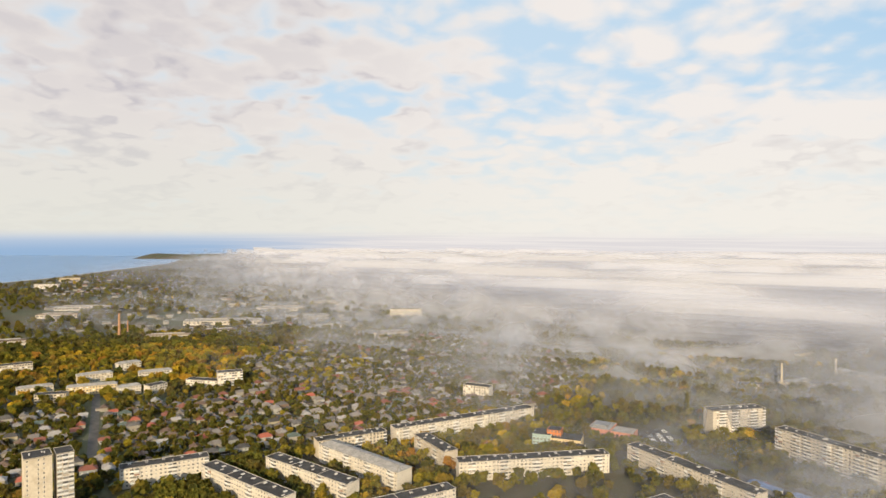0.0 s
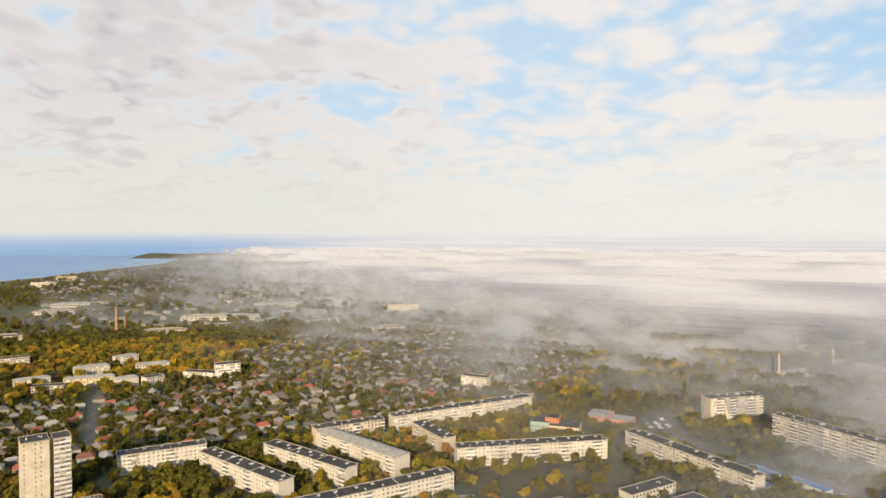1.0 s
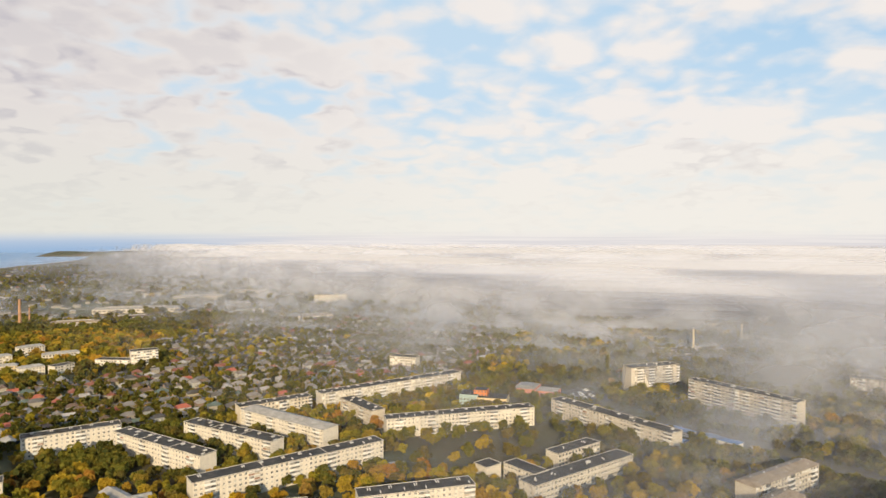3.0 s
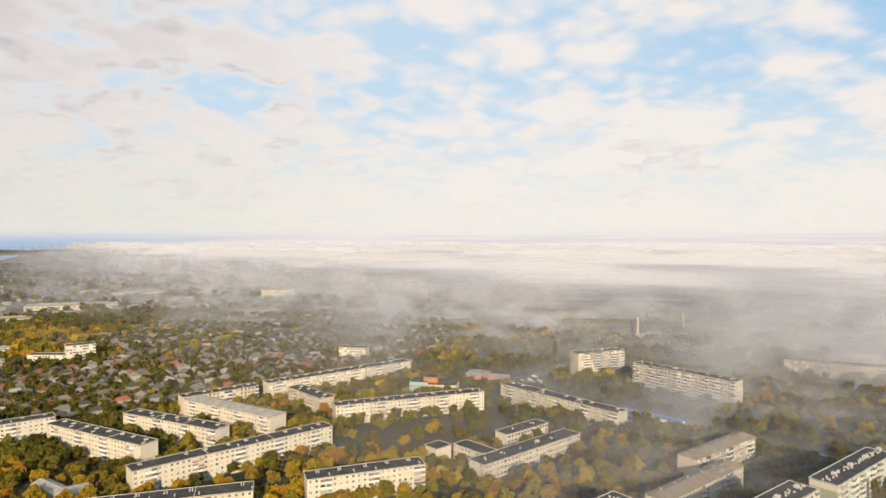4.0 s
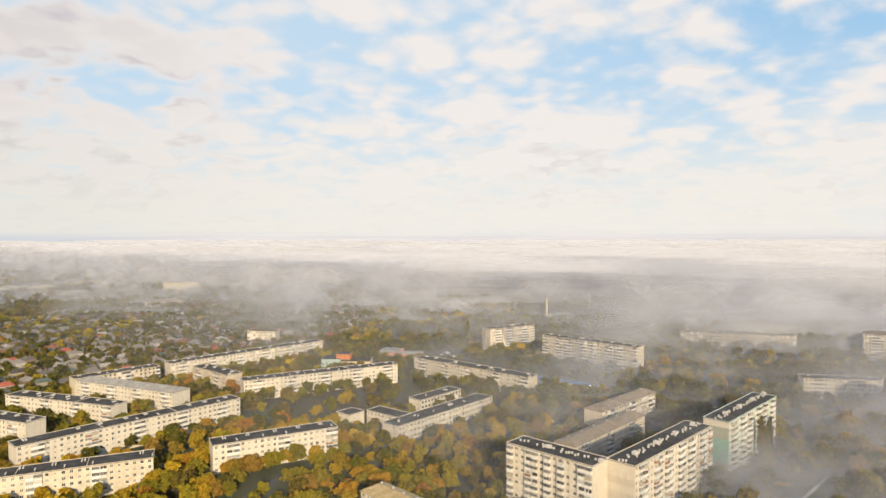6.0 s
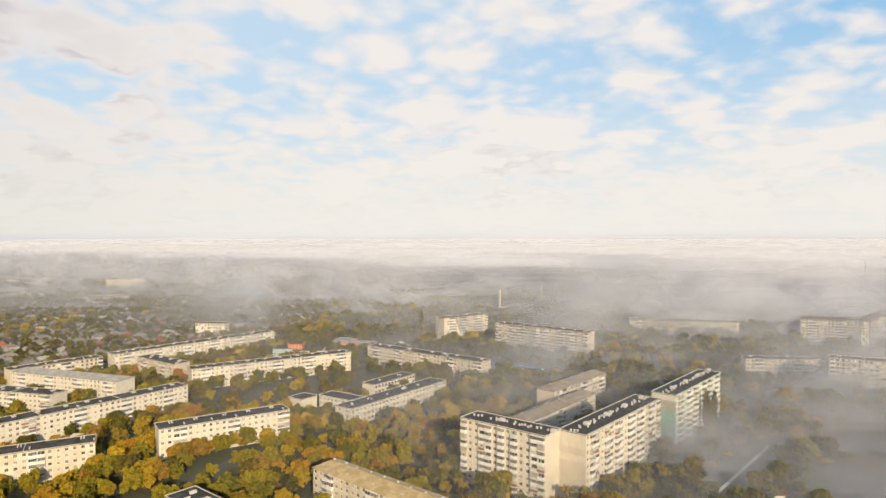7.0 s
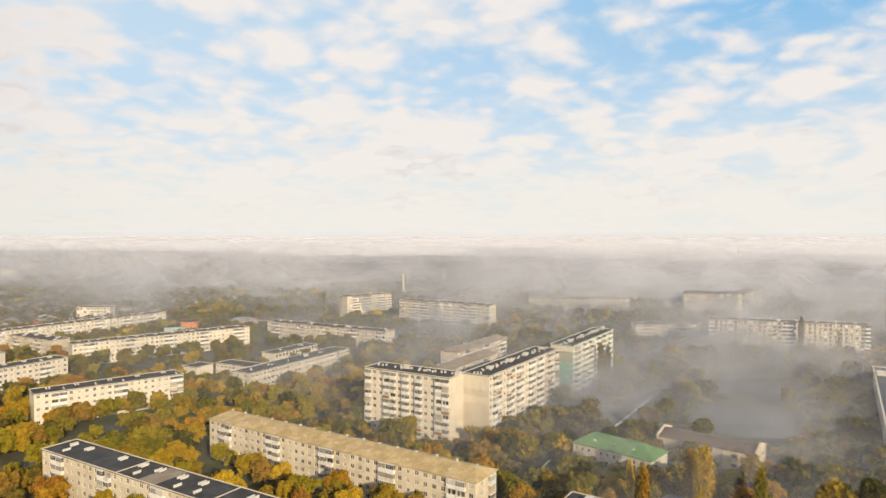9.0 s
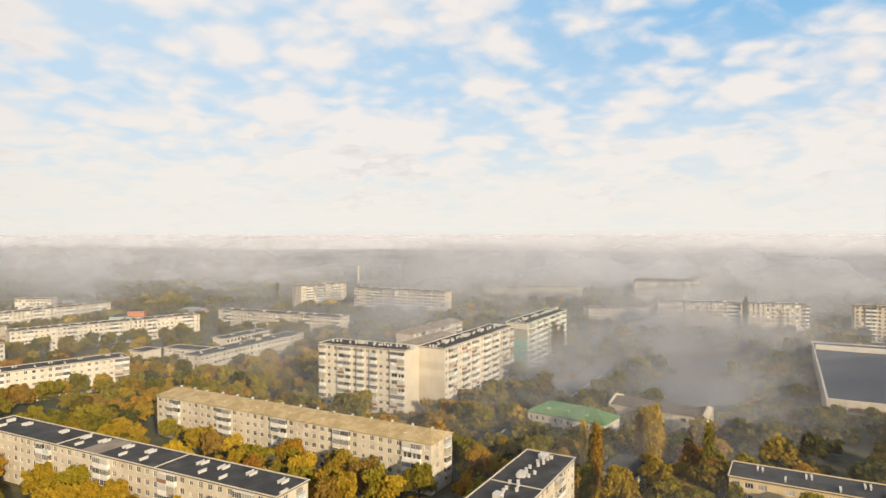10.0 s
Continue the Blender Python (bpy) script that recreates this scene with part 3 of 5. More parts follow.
def vent_mesh(w, d, h):
    bm = bmesh.new()
    box(bm, -w / 2, w / 2, -d / 2, d / 2, 0, h, 0)
    box(bm, -w / 2 - 0.1, w / 2 + 0.1, -d / 2 - 0.1, d / 2 + 0.1, h, h + 0.12, 0)
    me = bpy.data.meshes.new("vent_stack")
    bm.to_mesh(me)
    bm.free()
    me.materials.append(M["vent"])
    return me


VENT = {"long": vent_mesh(0.32, 2.5, 0.55), "cube": vent_mesh(0.6, 0.55, 0.7), "hut": vent_mesh(2.2, 1.8, 1.0), "stack": vent_mesh(0.40, 0.75, 1.2), "hatch": vent_mesh(0.65, 0.75, 0.4)}


def vents(thing, L, W, z, step, style, seed=0):
    """Ventilation stacks and roof hatches in pairs along the roof."""
    r = random.Random(seed)
    n = max(2, int(L / step))
    for k in range(n):
        x = (k + 0.5) * L / n
        if style == "long":
            if r.random() < 0.12:
                continue
            x += r.uniform(-1.2, 1.2)
            for dx in (-0.6, 0.6):
                share("vent_stack", VENT["long"], thing, pose(x + dx, W * 0.68 + r.uniform(-0.4, 0.4), z, 0, 0, r.uniform(-3, 3)))
            if r.random() < 0.6:
                share("vent_stack", VENT["long"], thing, pose(x + L / n * r.uniform(0.3, 0.55), W * 0.27 + r.uniform(-0.5, 0.5), z))
        elif style == "cube":
            for y in (0.42, 0.50, 0.58):
                if r.random() < 0.66:
                    share("vent_stack", VENT["cube"], thing, pose(x + r.uniform(-1.4, 1.4), W * y + r.uniform(-0.6, 0.6), z, 0, 0, r.uniform(-8, 8)))
            if k % 6 == 3:
                share("lift_house", VENT["hut"], thing, pose(x + 2.2, W * 0.55, z))
        else:
            share("vent_stack", VENT["stack"], thing, pose(x, W * 0.5 + r.choice((0.9, 1.6)), z))
            if k % 2 == 0:
                share("roof_hatch", VENT["hatch"], thing, pose(x + r.uniform(-1, 1), W * 0.22, z - 0.45))


def gable_panels(thing, side, L, W, z0, fh, mats):
    """Facing panels of a blind end wall, one row a storey, with open joints between them; mats: a material for each storey."""
    m = side_matrix(side, L, W)
    n = 4
    w = W / n
    made = {}
    for k, key in enumerate(mats):
        if key not in made:
            bm = bmesh.new()
            box(bm, -w / 2 + 0.03, w / 2 - 0.03, -0.07, -0.002, 0.03, fh - 0.03)
            me = bpy.data.meshes.new("panel")
            bm.to_mesh(me)
            bm.free()
            me.materials.append(M[key])
            made[key] = me
        for i in range(n):
            share("panel", made[key], thing, m @ Matrix.Translation(((i + 0.5) * w, 0, z0 + k * fh)))

# ---- ground, sea, roads ----
def quad_sheet(name, pts, z, mat, label, category, kind="structure"):
    bm = bmesh.new()
    bm.faces.new([bm.verts.new((x, y, z)) for x, y in pts])
    bmesh.ops.recalc_face_normals(bm, faces=bm.faces)
    if bm.faces[0].normal.z < 0:
        bmesh.ops.reverse_faces(bm, faces=bm.faces)
    return tagged(mesh_object(name, bm, M[mat]), label, category, kind=kind)


bm = bmesh.new()
bmesh.ops.create_grid(bm, x_segments=40, y_segments=40, size=7000)
tagged(mesh_object("ground", bm, M["ground"]), "autumn grass, trodden earth and leaf litter", "ground", kind="structure")
quad_sheet("water", [(-7000, 500), (-1900, 900), (-1660, 1500), (-1590, 2275), (-1555, 2565), (-1590, 3024), (-1605, 3754), (-1760, 4300), (-2100, 5000), (-2100, 7000), (-7000, 7000)], 0.5, "water", "calm blue sea reaching the horizon", "sea")
quad_sheet("beach", [(-1905, 880), (-1648, 1500), (-1574, 2275), (-1538, 2565), (-1572, 3024), (-1592, 3754), (-1605, 3754), (-1590, 3024), (-1555, 2565), (-1590, 2275), (-1660, 1500), (-1925, 880)], 0.7, "sand", "narrow strip of pale sand", "beach")

# far headland
bm = bmesh.new()
gx, gy = 40, 10
hv = []
for i in range(gx + 1):
    row = []
    for j in range(gy + 1):
        u, v = i / gx, j / gy
        x, y = -2150 + 700 * u, 4420 + 520 * v - 60 * math.sin(u * 3)
        h = 30 * math.sin(math.pi * v) ** 0.7 * min(1, u * 12 + 0.25) * (0.92 + 0.08 * math.sin(u * 9 + 1)) if 0 < v < 1 else -1
        row.append(bm.verts.new((x, y, h)))
    hv.append(row)
for i in range(gx):
    for j in range(gy):
        bm.faces.new((hv[i][j], hv[i + 1][j], hv[i + 1][j + 1], hv[i][j + 1]))
tagged(mesh_object("headland", bm, M["ground"]), "low dark headland beyond the bay", "headland", kind="structure")


# ---- the blocks of flats ----
# label, corner, angle, length, width, floors, wall, roof, group, extras
KEEP = []          # footprints kept free of trees: corner, angle, length, width


def block(label, a, ang, L, W, floors, wall="cream", roof="flat", style="long", step=11, group="five-storey blocks of flats", **kw):
    thing, top, rz = apartment_block(label, a, ang, L, W, floors, wall, roof, group, seed=len(KEEP) + 3, **kw)
    if style:
        vents(thing, L, W, rz, step, style, len(KEEP))
    KEEP.append((a, ang, L, W))
    return thing


GOLD = "five-storey cream-white block of flats"
block(GOLD + " beside the garden houses", (-229, 451), 27.4, 60, 12, 5, wall="pale")
block(GOLD + ", many balconies, sunlit gable", (-175, 462), -39.0, 93, 12, 5, wall="pale")
block(GOLD + " and white balconies", (-133, 479), -37.7, 87, 12, 5, wall="pale")
block("five-storey pale panel block of flats with a light sheet roof", (-98.5, 508.5), -42.5, 90, 15, 5, wall="pale", roof="grey_roof", style=None)
block(GOLD + " standing behind a pale block", (-100.4, 514), 28.4, 60, 12, 5, detail=1)
block("very long five-storey block of flats below the garden houses", (-40, 549), 28.2, 146, 12, 5, wall="pale", detail=1)
block("short five-storey block of flats end-on to a long one", (-23.7, 533.6), -59.7, 50, 12, 5, wall="grey")
block("long white five-storey block of flats with a dark roof", (12.5, 467.5), 9.5, 117, 12, 5, wall="pale")
block("long five-storey block of flats beside a wide street", (148, 509.5), -61.0, 113, 12, 5, wall="panel")
block("long five-storey block of flats with sunlit white front", (-95.7, 359.9), 29.8, 120.6, 12, 5, wall="pale")
block("five-storey cream block of flats with a plain front", (-112, 315), 4.9, 81, 12, 5, wall="cream")
block("short white five-storey block of flats among golden trees", (-5.7, 330.3), 9.4, 63, 12, 5, wall="pale")
block("five-storey brown brick block of flats with a pitched roof", (51.1, 253.2), -64.2, 114.8, 12.3, 5, wall="cream", roof="brown_roof", style="stack", step=7, gables=("blind", "bal"), split=True)
black_roofed = block("five-storey cream brick block of flats with black roof", (-2.1, 246), -62.6, 119, 11, 5, wall="cream", gables=("blind", "bal"), step=9, split=True)
ROOF_PATCH = bmesh.new()
box(ROOF_PATCH, 50, 57.5, 0.3, 10.7, 14.57, 14.63)
part("roof_patch", ROOF_PATCH, M["dull_roof"], black_roofed, "faded brown strip of older roofing felt")
block("five-storey block of flats with cluttered dark roof", (60, 87.9), 25.5, 72, 13, 5, wall="cream", style="cube", step=2.4)
block("five-storey block of flats with a rusty pitched roof, in mist", (204.2, 318.2), 26, 64, 12, 5, wall="panel", roof="dull_roof", style="stack", detail=1)
block("five-storey block of flats with a tawny pitched roof, in mist", (158.8, 270.7), 28, 73, 12, 5, wall="panel", roof="dull_roof", style="stack")

NINE = "nine-storey blocks of flats"
nine_a = block("nine-storey pale panel block of flats with loggias", (114.3, 251.5), -62, 41, 12, 9, wall="pale", style="cube", step=4, group=NINE, fh=2.85, z0=1.6, pattern="lwwblwbw", front_wall="pale")
nine_b = block("nine-storey cream panel block of flats, sunlit front", (148.9, 209.9), 26.4, 72, 12, 9, wall="pale", style="cube", step=3, group=NINE, fh=2.85, z0=1.6, pattern="wblwwbl", front_wall="pale")
nine_c = block("nine-storey panel block of flats with a mint green end wall", (225, 243.5), 26.5, 67, 12, 9, wall="pale_mint", style="cube", step=3, group=NINE, fh=2.85, z0=1.6, pattern="wblwwbl", front_wall="pale")
block("nine-storey twin panel block of flats above dark trees", (243, 572.3), 12.3, 54, 14, 9, wall="panel", style="cube", step=9, group=NINE, fh=2.6, z0=0.4, pattern="xwblwxlbwx", detail=1)
block("long nine-storey panel block of flats with loggias", (274, 524), -63.8, 93, 12, 9, wall="panel", style="cube", step=10, group=NINE, fh=2.6, z0=0.4, pattern="blwwwblw")
block("very long nine-storey panel block of flats deep in fog", (398, 290), -51, 98, 12, 9, wall="panel", style="cube", step=12, group=NINE, fh=2.6, z0=0.4, pattern="lwwowwowwowwowwl", detail=1)
block("nine-storey block of flats with a dark parapet in fog", (477, 193), -60, 60, 12, 9, wall="grey", style="cube", step=9, group=NINE, fh=2.6, z0=0.4, detail=1)
block("white nine-storey block of flats round a court, in fog", (553, 431), -46.5, 52, 13, 9, wall="pale", roof="dark_roof", style=None, group=NINE, fh=2.6, z0=0.4, detail=1)
block("white nine-storey wing of a courtyard block in fog", (590, 392), 21, 120, 13, 9, wall="pale", roof="dark_roof", style=None, group=NINE, fh=2.6, z0=0.4, detail=1)
block("pale five-storey block of flats joined to a taller one in fog", (385, 345), -30, 50, 12, 5, wall="pale", detail=1)
block("long five-storey block of flats far off in mist", (448, 551), -38, 107, 12, 5, wall="panel", detail=1)
block("distant five-storey block of flats in mist", (538, 575), -45, 75, 12, 5, wall="pale", detail=1)
block("tall cream tower block beside the garden houses", (-253, 384.6), 37.8, 14.7, 16, 15, wall="cream", style="cube", step=6, group="tower blocks", fh=2.9, z0=1.5, pattern="oxo")

gable_panels(nine_a, "right", 41, 12, 1.6, 2.85, ["pale"] * 9)
gable_panels(nine_b, "left", 72, 12, 1.6, 2.85, ["panel"] * 5 + ["pale", "panel", "pale", "pale"])
gable_panels(nine_c, "left", 67, 12, 1.6, 2.85, ["olive"] * 2 + ["mint"] * 4 + ["olive"] * 2 + ["pale"])
block("darker wing of a tower block with deep loggias", (-240.5, 396.5), 37.8, 9.5, 14, 15, wall="grey", style=None, group="tower blocks", fh=2.86, z0=1.5, pattern="l")

# ---- school, halls, shops ----
SCHOOL = "schools and public buildings"
block("three-storey pale school wing with a dark flat roof", (90.7, 344.7), 29.6, 86, 12.8, 3, wall="pale", style="cube", step=14, group=SCHOOL, fh=3.1, z0=0.5, pattern="tt", category="school", gables=("two", "blind"))
block("three-storey school wing joining two others", (81.4, 383.8), -57.5, 26.5, 11, 3, wall="pale", style=None, group=SCHOOL, fh=3.05, z0=0.5, pattern="t", category="school")
block("three-storey school wing with a blue-grey roof", (69.3, 375.7), 32, 12.0, 11, 3, wall="pale", style=None, group=SCHOOL, fh=3.1, z0=0.5, pattern="x", category="school")
block("small three-storey school wing by a courtyard", (119, 394), 30, 40, 11, 3, wall="pale", style="cube", step=15, group=SCHOOL, fh=3.05, z0=0.5, pattern="t", category="school", detail=1)
block("three-storey yellow school with a dark flat roof", (157.2, 95), -65.0, 62, 12, 3, wall="yellow", style="long", step=12, group=SCHOOL, fh=3.1, z0=0.6, pattern="tttxtt", category="school")
block("six-storey white hospital block, sunlit", (-262, 744), 25, 28, 14, 6, wall="pale", style=None, group=SCHOOL, fh=3.1, z0=0.5, pattern="ttb", category="hospital", detail=1)
block("three-storey white hospital wing", (-303, 752), -12, 41, 13, 3, wall="pale", style=None, group=SCHOOL, fh=3.1, z0=0.5, pattern="tt", category="hospital", detail=1)
block("four-storey grey hotel-like block at the wood's edge", (-560, 806), 38, 36, 13, 4, wall="grey", style=None, group=SCHOOL, fh=3.2, z0=0.5, pattern="t", category="office building", detail=1)
LOW = "low yellow and white blocks by the wood"
for (xa, ya), (xb, yb), fl, wl, rf in (((-419, 710), (-373, 731), 3, "yellow", "grey_roof"), ((-361, 711), (-343, 726), 3, "pale", "grey_roof"), ((-330, 719), (-318, 737), 3, "pale", "flat"),
                                       ((-440, 769), (-410, 793), 3, "cream", "grey_roof"), ((-375, 788), (-342, 807), 3, "pale", "grey_roof"), ((-426, 839), (-406, 860), 3, "pale", "grey_roof"),
                                       ((-469, 702), (-441, 723), 3, "cream", "grey_roof"), ((-434, 677), (-405, 686), 3, "grey", "flat"), ((23, 720), (51, 706), 4, "pale", "flat"),
                                       ((350, 751), (398, 746), 2, "cream", "flat"), ((407, 757), (447, 774), 2, "cream", "grey_roof"), ((437, 752), (471, 758), 2, "pale", "flat"),
                                       ((505, 822), (530, 762), 3, "yellow", "grey_roof"), ((-115, 1389), (-47, 1391), 6, "pale", "flat"), ((500, 919), (547, 941), 3, "yellow", "flat"),
                                       ((-528, 1558), (-480, 1575), 3, "pale", "flat"), ((-1312, 2053), (-1240, 2065), 5, "pale", "flat"), ((-1398, 2334), (-1340, 2365), 5, "yellow", "flat")):
    block(f"{'white' if wl == 'pale' else wl} {('two', 'three', 'four', 'five', 'six')[fl - 2]}-storey building with a pale roof", (xa, ya), math.degrees(math.atan2(yb - ya, xb - xa)), math.hypot(xb - xa, yb - ya), 12, fl,
          wall=wl, roof=rf, style=None, group=LOW, fh=3.0, z0=0.4, pattern="tw", detail=1, category="building")
block("grey five-storey block of flats beside a tower", (-226, 360), 27, 30, 12, 5, wall="grey", style="cube", step=6)


def hip_roof(bm, L, W, top, rise, over=0.5, inset=0.9, mat=0):
    pts = [(-over, -over, top), (L + over, -over, top), (L + over, W + over, top), (-over, W + over, top)]
    low = [bm.verts.new(p) for p in pts]
    up = [bm.verts.new((x, y, z + 0.12)) for x, y, z in pts]
    k = (W / 2 + over) * inset
    rl, rr = bm.verts.new((-over + k, W / 2, top + rise)), bm.verts.new((L + over - k, W / 2, top + rise))
    fs = [bm.faces.new(low[::-1])]
    for i in range(4):
        fs.append(bm.faces.new((low[i], low[(i + 1) % 4], up[(i + 1) % 4], up[i])))
    fs += [bm.faces.new((up[0], up[1], rr, rl)), bm.faces.new((up[1], up[2], rr)), bm.faces.new((up[2], up[3], rl, rr)), bm.faces.new((up[3], up[0], rl))]
    for f in fs:
        f.material_index = mat


def walls_with_windows(thing, L, W, floors, fh, z0, wall, pattern, pitch=3.0):
    bm = bmesh.new()
    top = z0 + floors * fh
    box(bm, REVEAL, L - REVEAL, REVEAL, W - REVEAL, 0, top, 1)
    code = {"w": "two", "o": "one", "t": "three", "x": "none"}
    for side in ("front", "right", "back", "left"):
        m = side_matrix(side, L, W)
        length = L if side in ("front", "back") else W
        if side in ("left", "right"):
            m, length = m @ Matrix.Translation((REVEAL, 0, 0)), W - 2 * REVEAL
        cols = [(x, code[c]) for x, c in bays(length, pattern, pitch)]
        facade(bm, m, length, z0, fh, floors, cols)
        for k in range(floors):
            for x, kind in cols:
                if kind in SIZE:
                    share("window", WIN[kind], thing, m @ Matrix.Translation((x, REVEAL - 0.08, z0 + k * fh + 0.85)))
    part("wall", bm, [M[wall], M["dark"]], thing)
    return top


def green_house():
    L, W = 30, 13
    thing = empty("villa", pose(163.9, 177.9, 0, 0, 0, -74), "two-storey white house with a green hipped roof and dormers", "house")
    top = walls_with_windows(thing, L, W, 2, 3.3, 0.8, "pale", "ooo", 2.4)
    bm = bmesh.new()
    hip_roof(bm, L, W, top, 3.6)
    roof = part("roof", bm, M["green_roof"], thing, "green sheet-metal hipped roof")
    for x in (7.5, 15, 22.5):
        bm = bmesh.new()
        v = [bm.verts.new(p) for p in ((-0.9, 0, 0), (0.9, 0, 0), (0, 0, 1.2), (-1.1, 3.0, 1.2), (1.1, 3.0, 1.2), (0, 3.0, 1.35))]
        for f in ((0, 1, 2), (1, 4, 5, 2), (0, 2, 5, 3)):
            bm.faces.new([v[i] for i in f]).material_index = 0 if len(f) == 4 else 1
        box(bm, -0.3, 0.3, -0.04, 0, 0.2, 0.75, 2)
        d = part("dormer", bm, [M["green_roof"], M["white"], M["glass"]], roof)
        d.matrix_basis = pose(x, 2.2, top + 1.25)
    KEEP.append(((163.9, 177.9), -74, L, W))


def low_hall():
    L, W, h = 35, 14, 7.4
    thing = empty("hall", pose(196.3, 167, 0, 0, 0, -71), "low tan brick hall with raised gable parapets and brown roof", "hall")
    top = walls_with_windows(thing, L, W, 2, 3.4, 0.6, "cream", "txx", 3.0)
    bm = bmesh.new()
    v = [bm.verts.new(p) for p in ((0.6, -0.4, top), (L - 0.6, -0.4, top), (L - 0.6, W / 2, top + 2), (0.6, W / 2, top + 2), (0.6, W + 0.4, top), (L - 0.6, W + 0.4, top))]
    for f in ((0, 1, 2, 3), (3, 2, 5, 4), (0, 4, 5, 1), (0, 3, 4), (1, 5, 2)):
        bm.faces.new([v[i] for i in f])
    part("roof", bm, M["dark_roof"], thing, "brown sheet gable roof")
    for x in (0, L - 0.6):
        bm = bmesh.new()
        a = [bm.verts.new((x + dx, y, z)) for dx in (0, 0.6) for y, z in ((-0.5, top - 0.3), (W + 0.5, top - 0.3), (W + 0.5, top + 0.7), (W / 2, top + 2.8), (-0.5, top + 0.7))]
        bm.faces.new(a[:5])
        bm.faces.new(a[5:][::-1])
        for i in range(5):
            bm.faces.new((a[i], a[(i + 1) % 5], a[5 + (i + 1) % 5], a[5 + i]))
        bmesh.ops.recalc_face_normals(bm, faces=bm.faces)
        part("parapet", bm, M["cream"], thing)
    KEEP.append(((196.3, 167), -71, L, W))


def market_hall():
    L, W, h = 90, 148, 9
    thing = empty("factory_hall", pose(263.5, 117.6, 0, 0, 0, -63.6), "wide flat-roofed hall with pale banded front", "factory hall")
    bm = bmesh.new()
    box(bm, 0, L, 0, W, 0, h - 0.2, 0)
    for x0, x1, y0, y1 in ((-0.2, L + 0.2, -0.2, 0.4), (-0.2, L + 0.2, W - 0.4, W + 0.2), (-0.2, 0.6, 0.4, W - 0.4), (L - 0.4, L + 0.2, 0.4, W - 0.4)):
        box(bm, x0, x1, y0, y1, h - 0.2, h + 0.7, 0)
    part("wall", bm, M["panel"], thing)
    bm = bmesh.new()
    box(bm, 0.6, L - 0.4, 0.4, W - 0.4, h - 0.2, h + 0.1)
    part("roof", bm, M["hall_roof"], thing, "black bitumen flat roof, blue sky reflection put into its colour")
    bm = bmesh.new()
    box(bm, 1, L - 1, W - 26, W - 21, h + 0.1, h + 2.2)
    part("rooflight", bm, M["pale"], thing, "long pinkish roof monitor")
    for z in (2.2, 5.4):
        bm = bmesh.new()
        box(bm, 7, L - 4, -0.06, 0.1, z, z + 1.5, 0)
        for k in range(33):
            x = 7 + (L - 11) * k / 32
            box(bm, x, x + 0.15, -0.1, -0.06, z, z + 1.5, 1)
        part("window_band", bm, [M["brick"], M["pale"]], thing)
    KEEP.append(((263.5, 117.6), -63.6, L, W))


def small_gable(label, a, ang, L, W, h, rise, wall, roof):
    thing = empty("house", pose(a[0], a[1], 0, 0, 0, ang), label, "house")
    walls_with_windows(thing, L, W, 1, h, 0.3, wall, "wx", 2.6)
    bm = bmesh.new()
    hip_roof(bm, L, W, h + 0.3, rise, 0.5, 0.15)
    part("roof", bm, M[roof], thing)
    KEEP.append((a, ang, L, W))


def shops():
    thing = empty("shop", pose(77, 551, 0, 0, 0, -20), "teal and orange shop with stepped flat roofs", "shop")
    for nm, b, mt in (("wing", (0, 16, 4, 22, 0, 9), "teal"), ("tower", (12, 24, 8, 20, 0, 12.5), "orange"), ("wing", (16, 42, 2, 20, 0, 7.5), "yellow"), ("annex", (26, 46, -10, 2, 0, 5), "pale")):
        bm = bmesh.new()
        box(bm, *b, 0)
        box(bm, b[0] + 0.4, b[1] - 0.4, b[2] + 0.4, b[3] - 0.4, b[5], b[5] + 0.12, 1)
        n = int((b[1] - b[0]) / 3)
        for k in range(n):
            x = b[0] + (k + 0.5) * (b[1] - b[0]) / n
            for z in np.arange(1.0, b[5] - 1.6, 3.2):
                box(bm, x - 0.8, x + 0.8, b[2] - 0.06, b[2], z, z + 1.5, 2)
        part(nm, bm, [M[mt], M["bitumen"], M["glass"]], thing)
    KEEP.append(((77, 541), -20, 46, 32))
    thing = empty("shop", pose(132, 580, 0, 0, 0, -30), "low pink-red shop with a glazed hall roof", "shop")
    for nm, b, mt in (("hall", (0, 20, 0, 26, 0, 7), "pink"), ("front", (20, 40, 4, 22, 0, 5.5), "pink"), ("rooflight", (4, 16, 6, 20, 7, 8.8), "steel")):
        bm = bmesh.new()
        box(bm, *b, 0)
        if nm != "rooflight":
            box(bm, b[0] + 0.4, b[1] - 0.4, b[2] + 0.4, b[3] - 0.4, b[5], b[5] + 0.1, 1)
            for k in range(5):
                x = b[0] + (k + 0.5) * (b[1] - b[0]) / 5
                box(bm, x - 1.2, x + 1.2, b[2] - 0.06, b[2], 0.6, 3.4, 2)
        part(nm, bm, [M[mt], M["grey_roof"], M["glass"]], thing)
    KEEP.append(((132, 575), -30, 42, 30))
    for (x, y), L in (((222, 462), 22), ((240, 438), 26), ((210, 436), 14)):
        thing = empty("kiosk", pose(x, y, 0, 0, 0, -61), "low kiosk row under a blue sheet roof", "kiosk", "blue-roofed kiosks")
        bm = bmesh.new()
        box(bm, 0, L, 0, 8, 0, 3.4)
        part("wall", bm, M["white"], thing)
        bm = bmesh.new()
        hip_roof(bm, L, 8, 3.4, 1.0, 0.5, 0.2)
        part("roof", bm, M["blue"], thing, "blue profiled sheet roof")
        KEEP.append(((x, y), -61, L, 8))


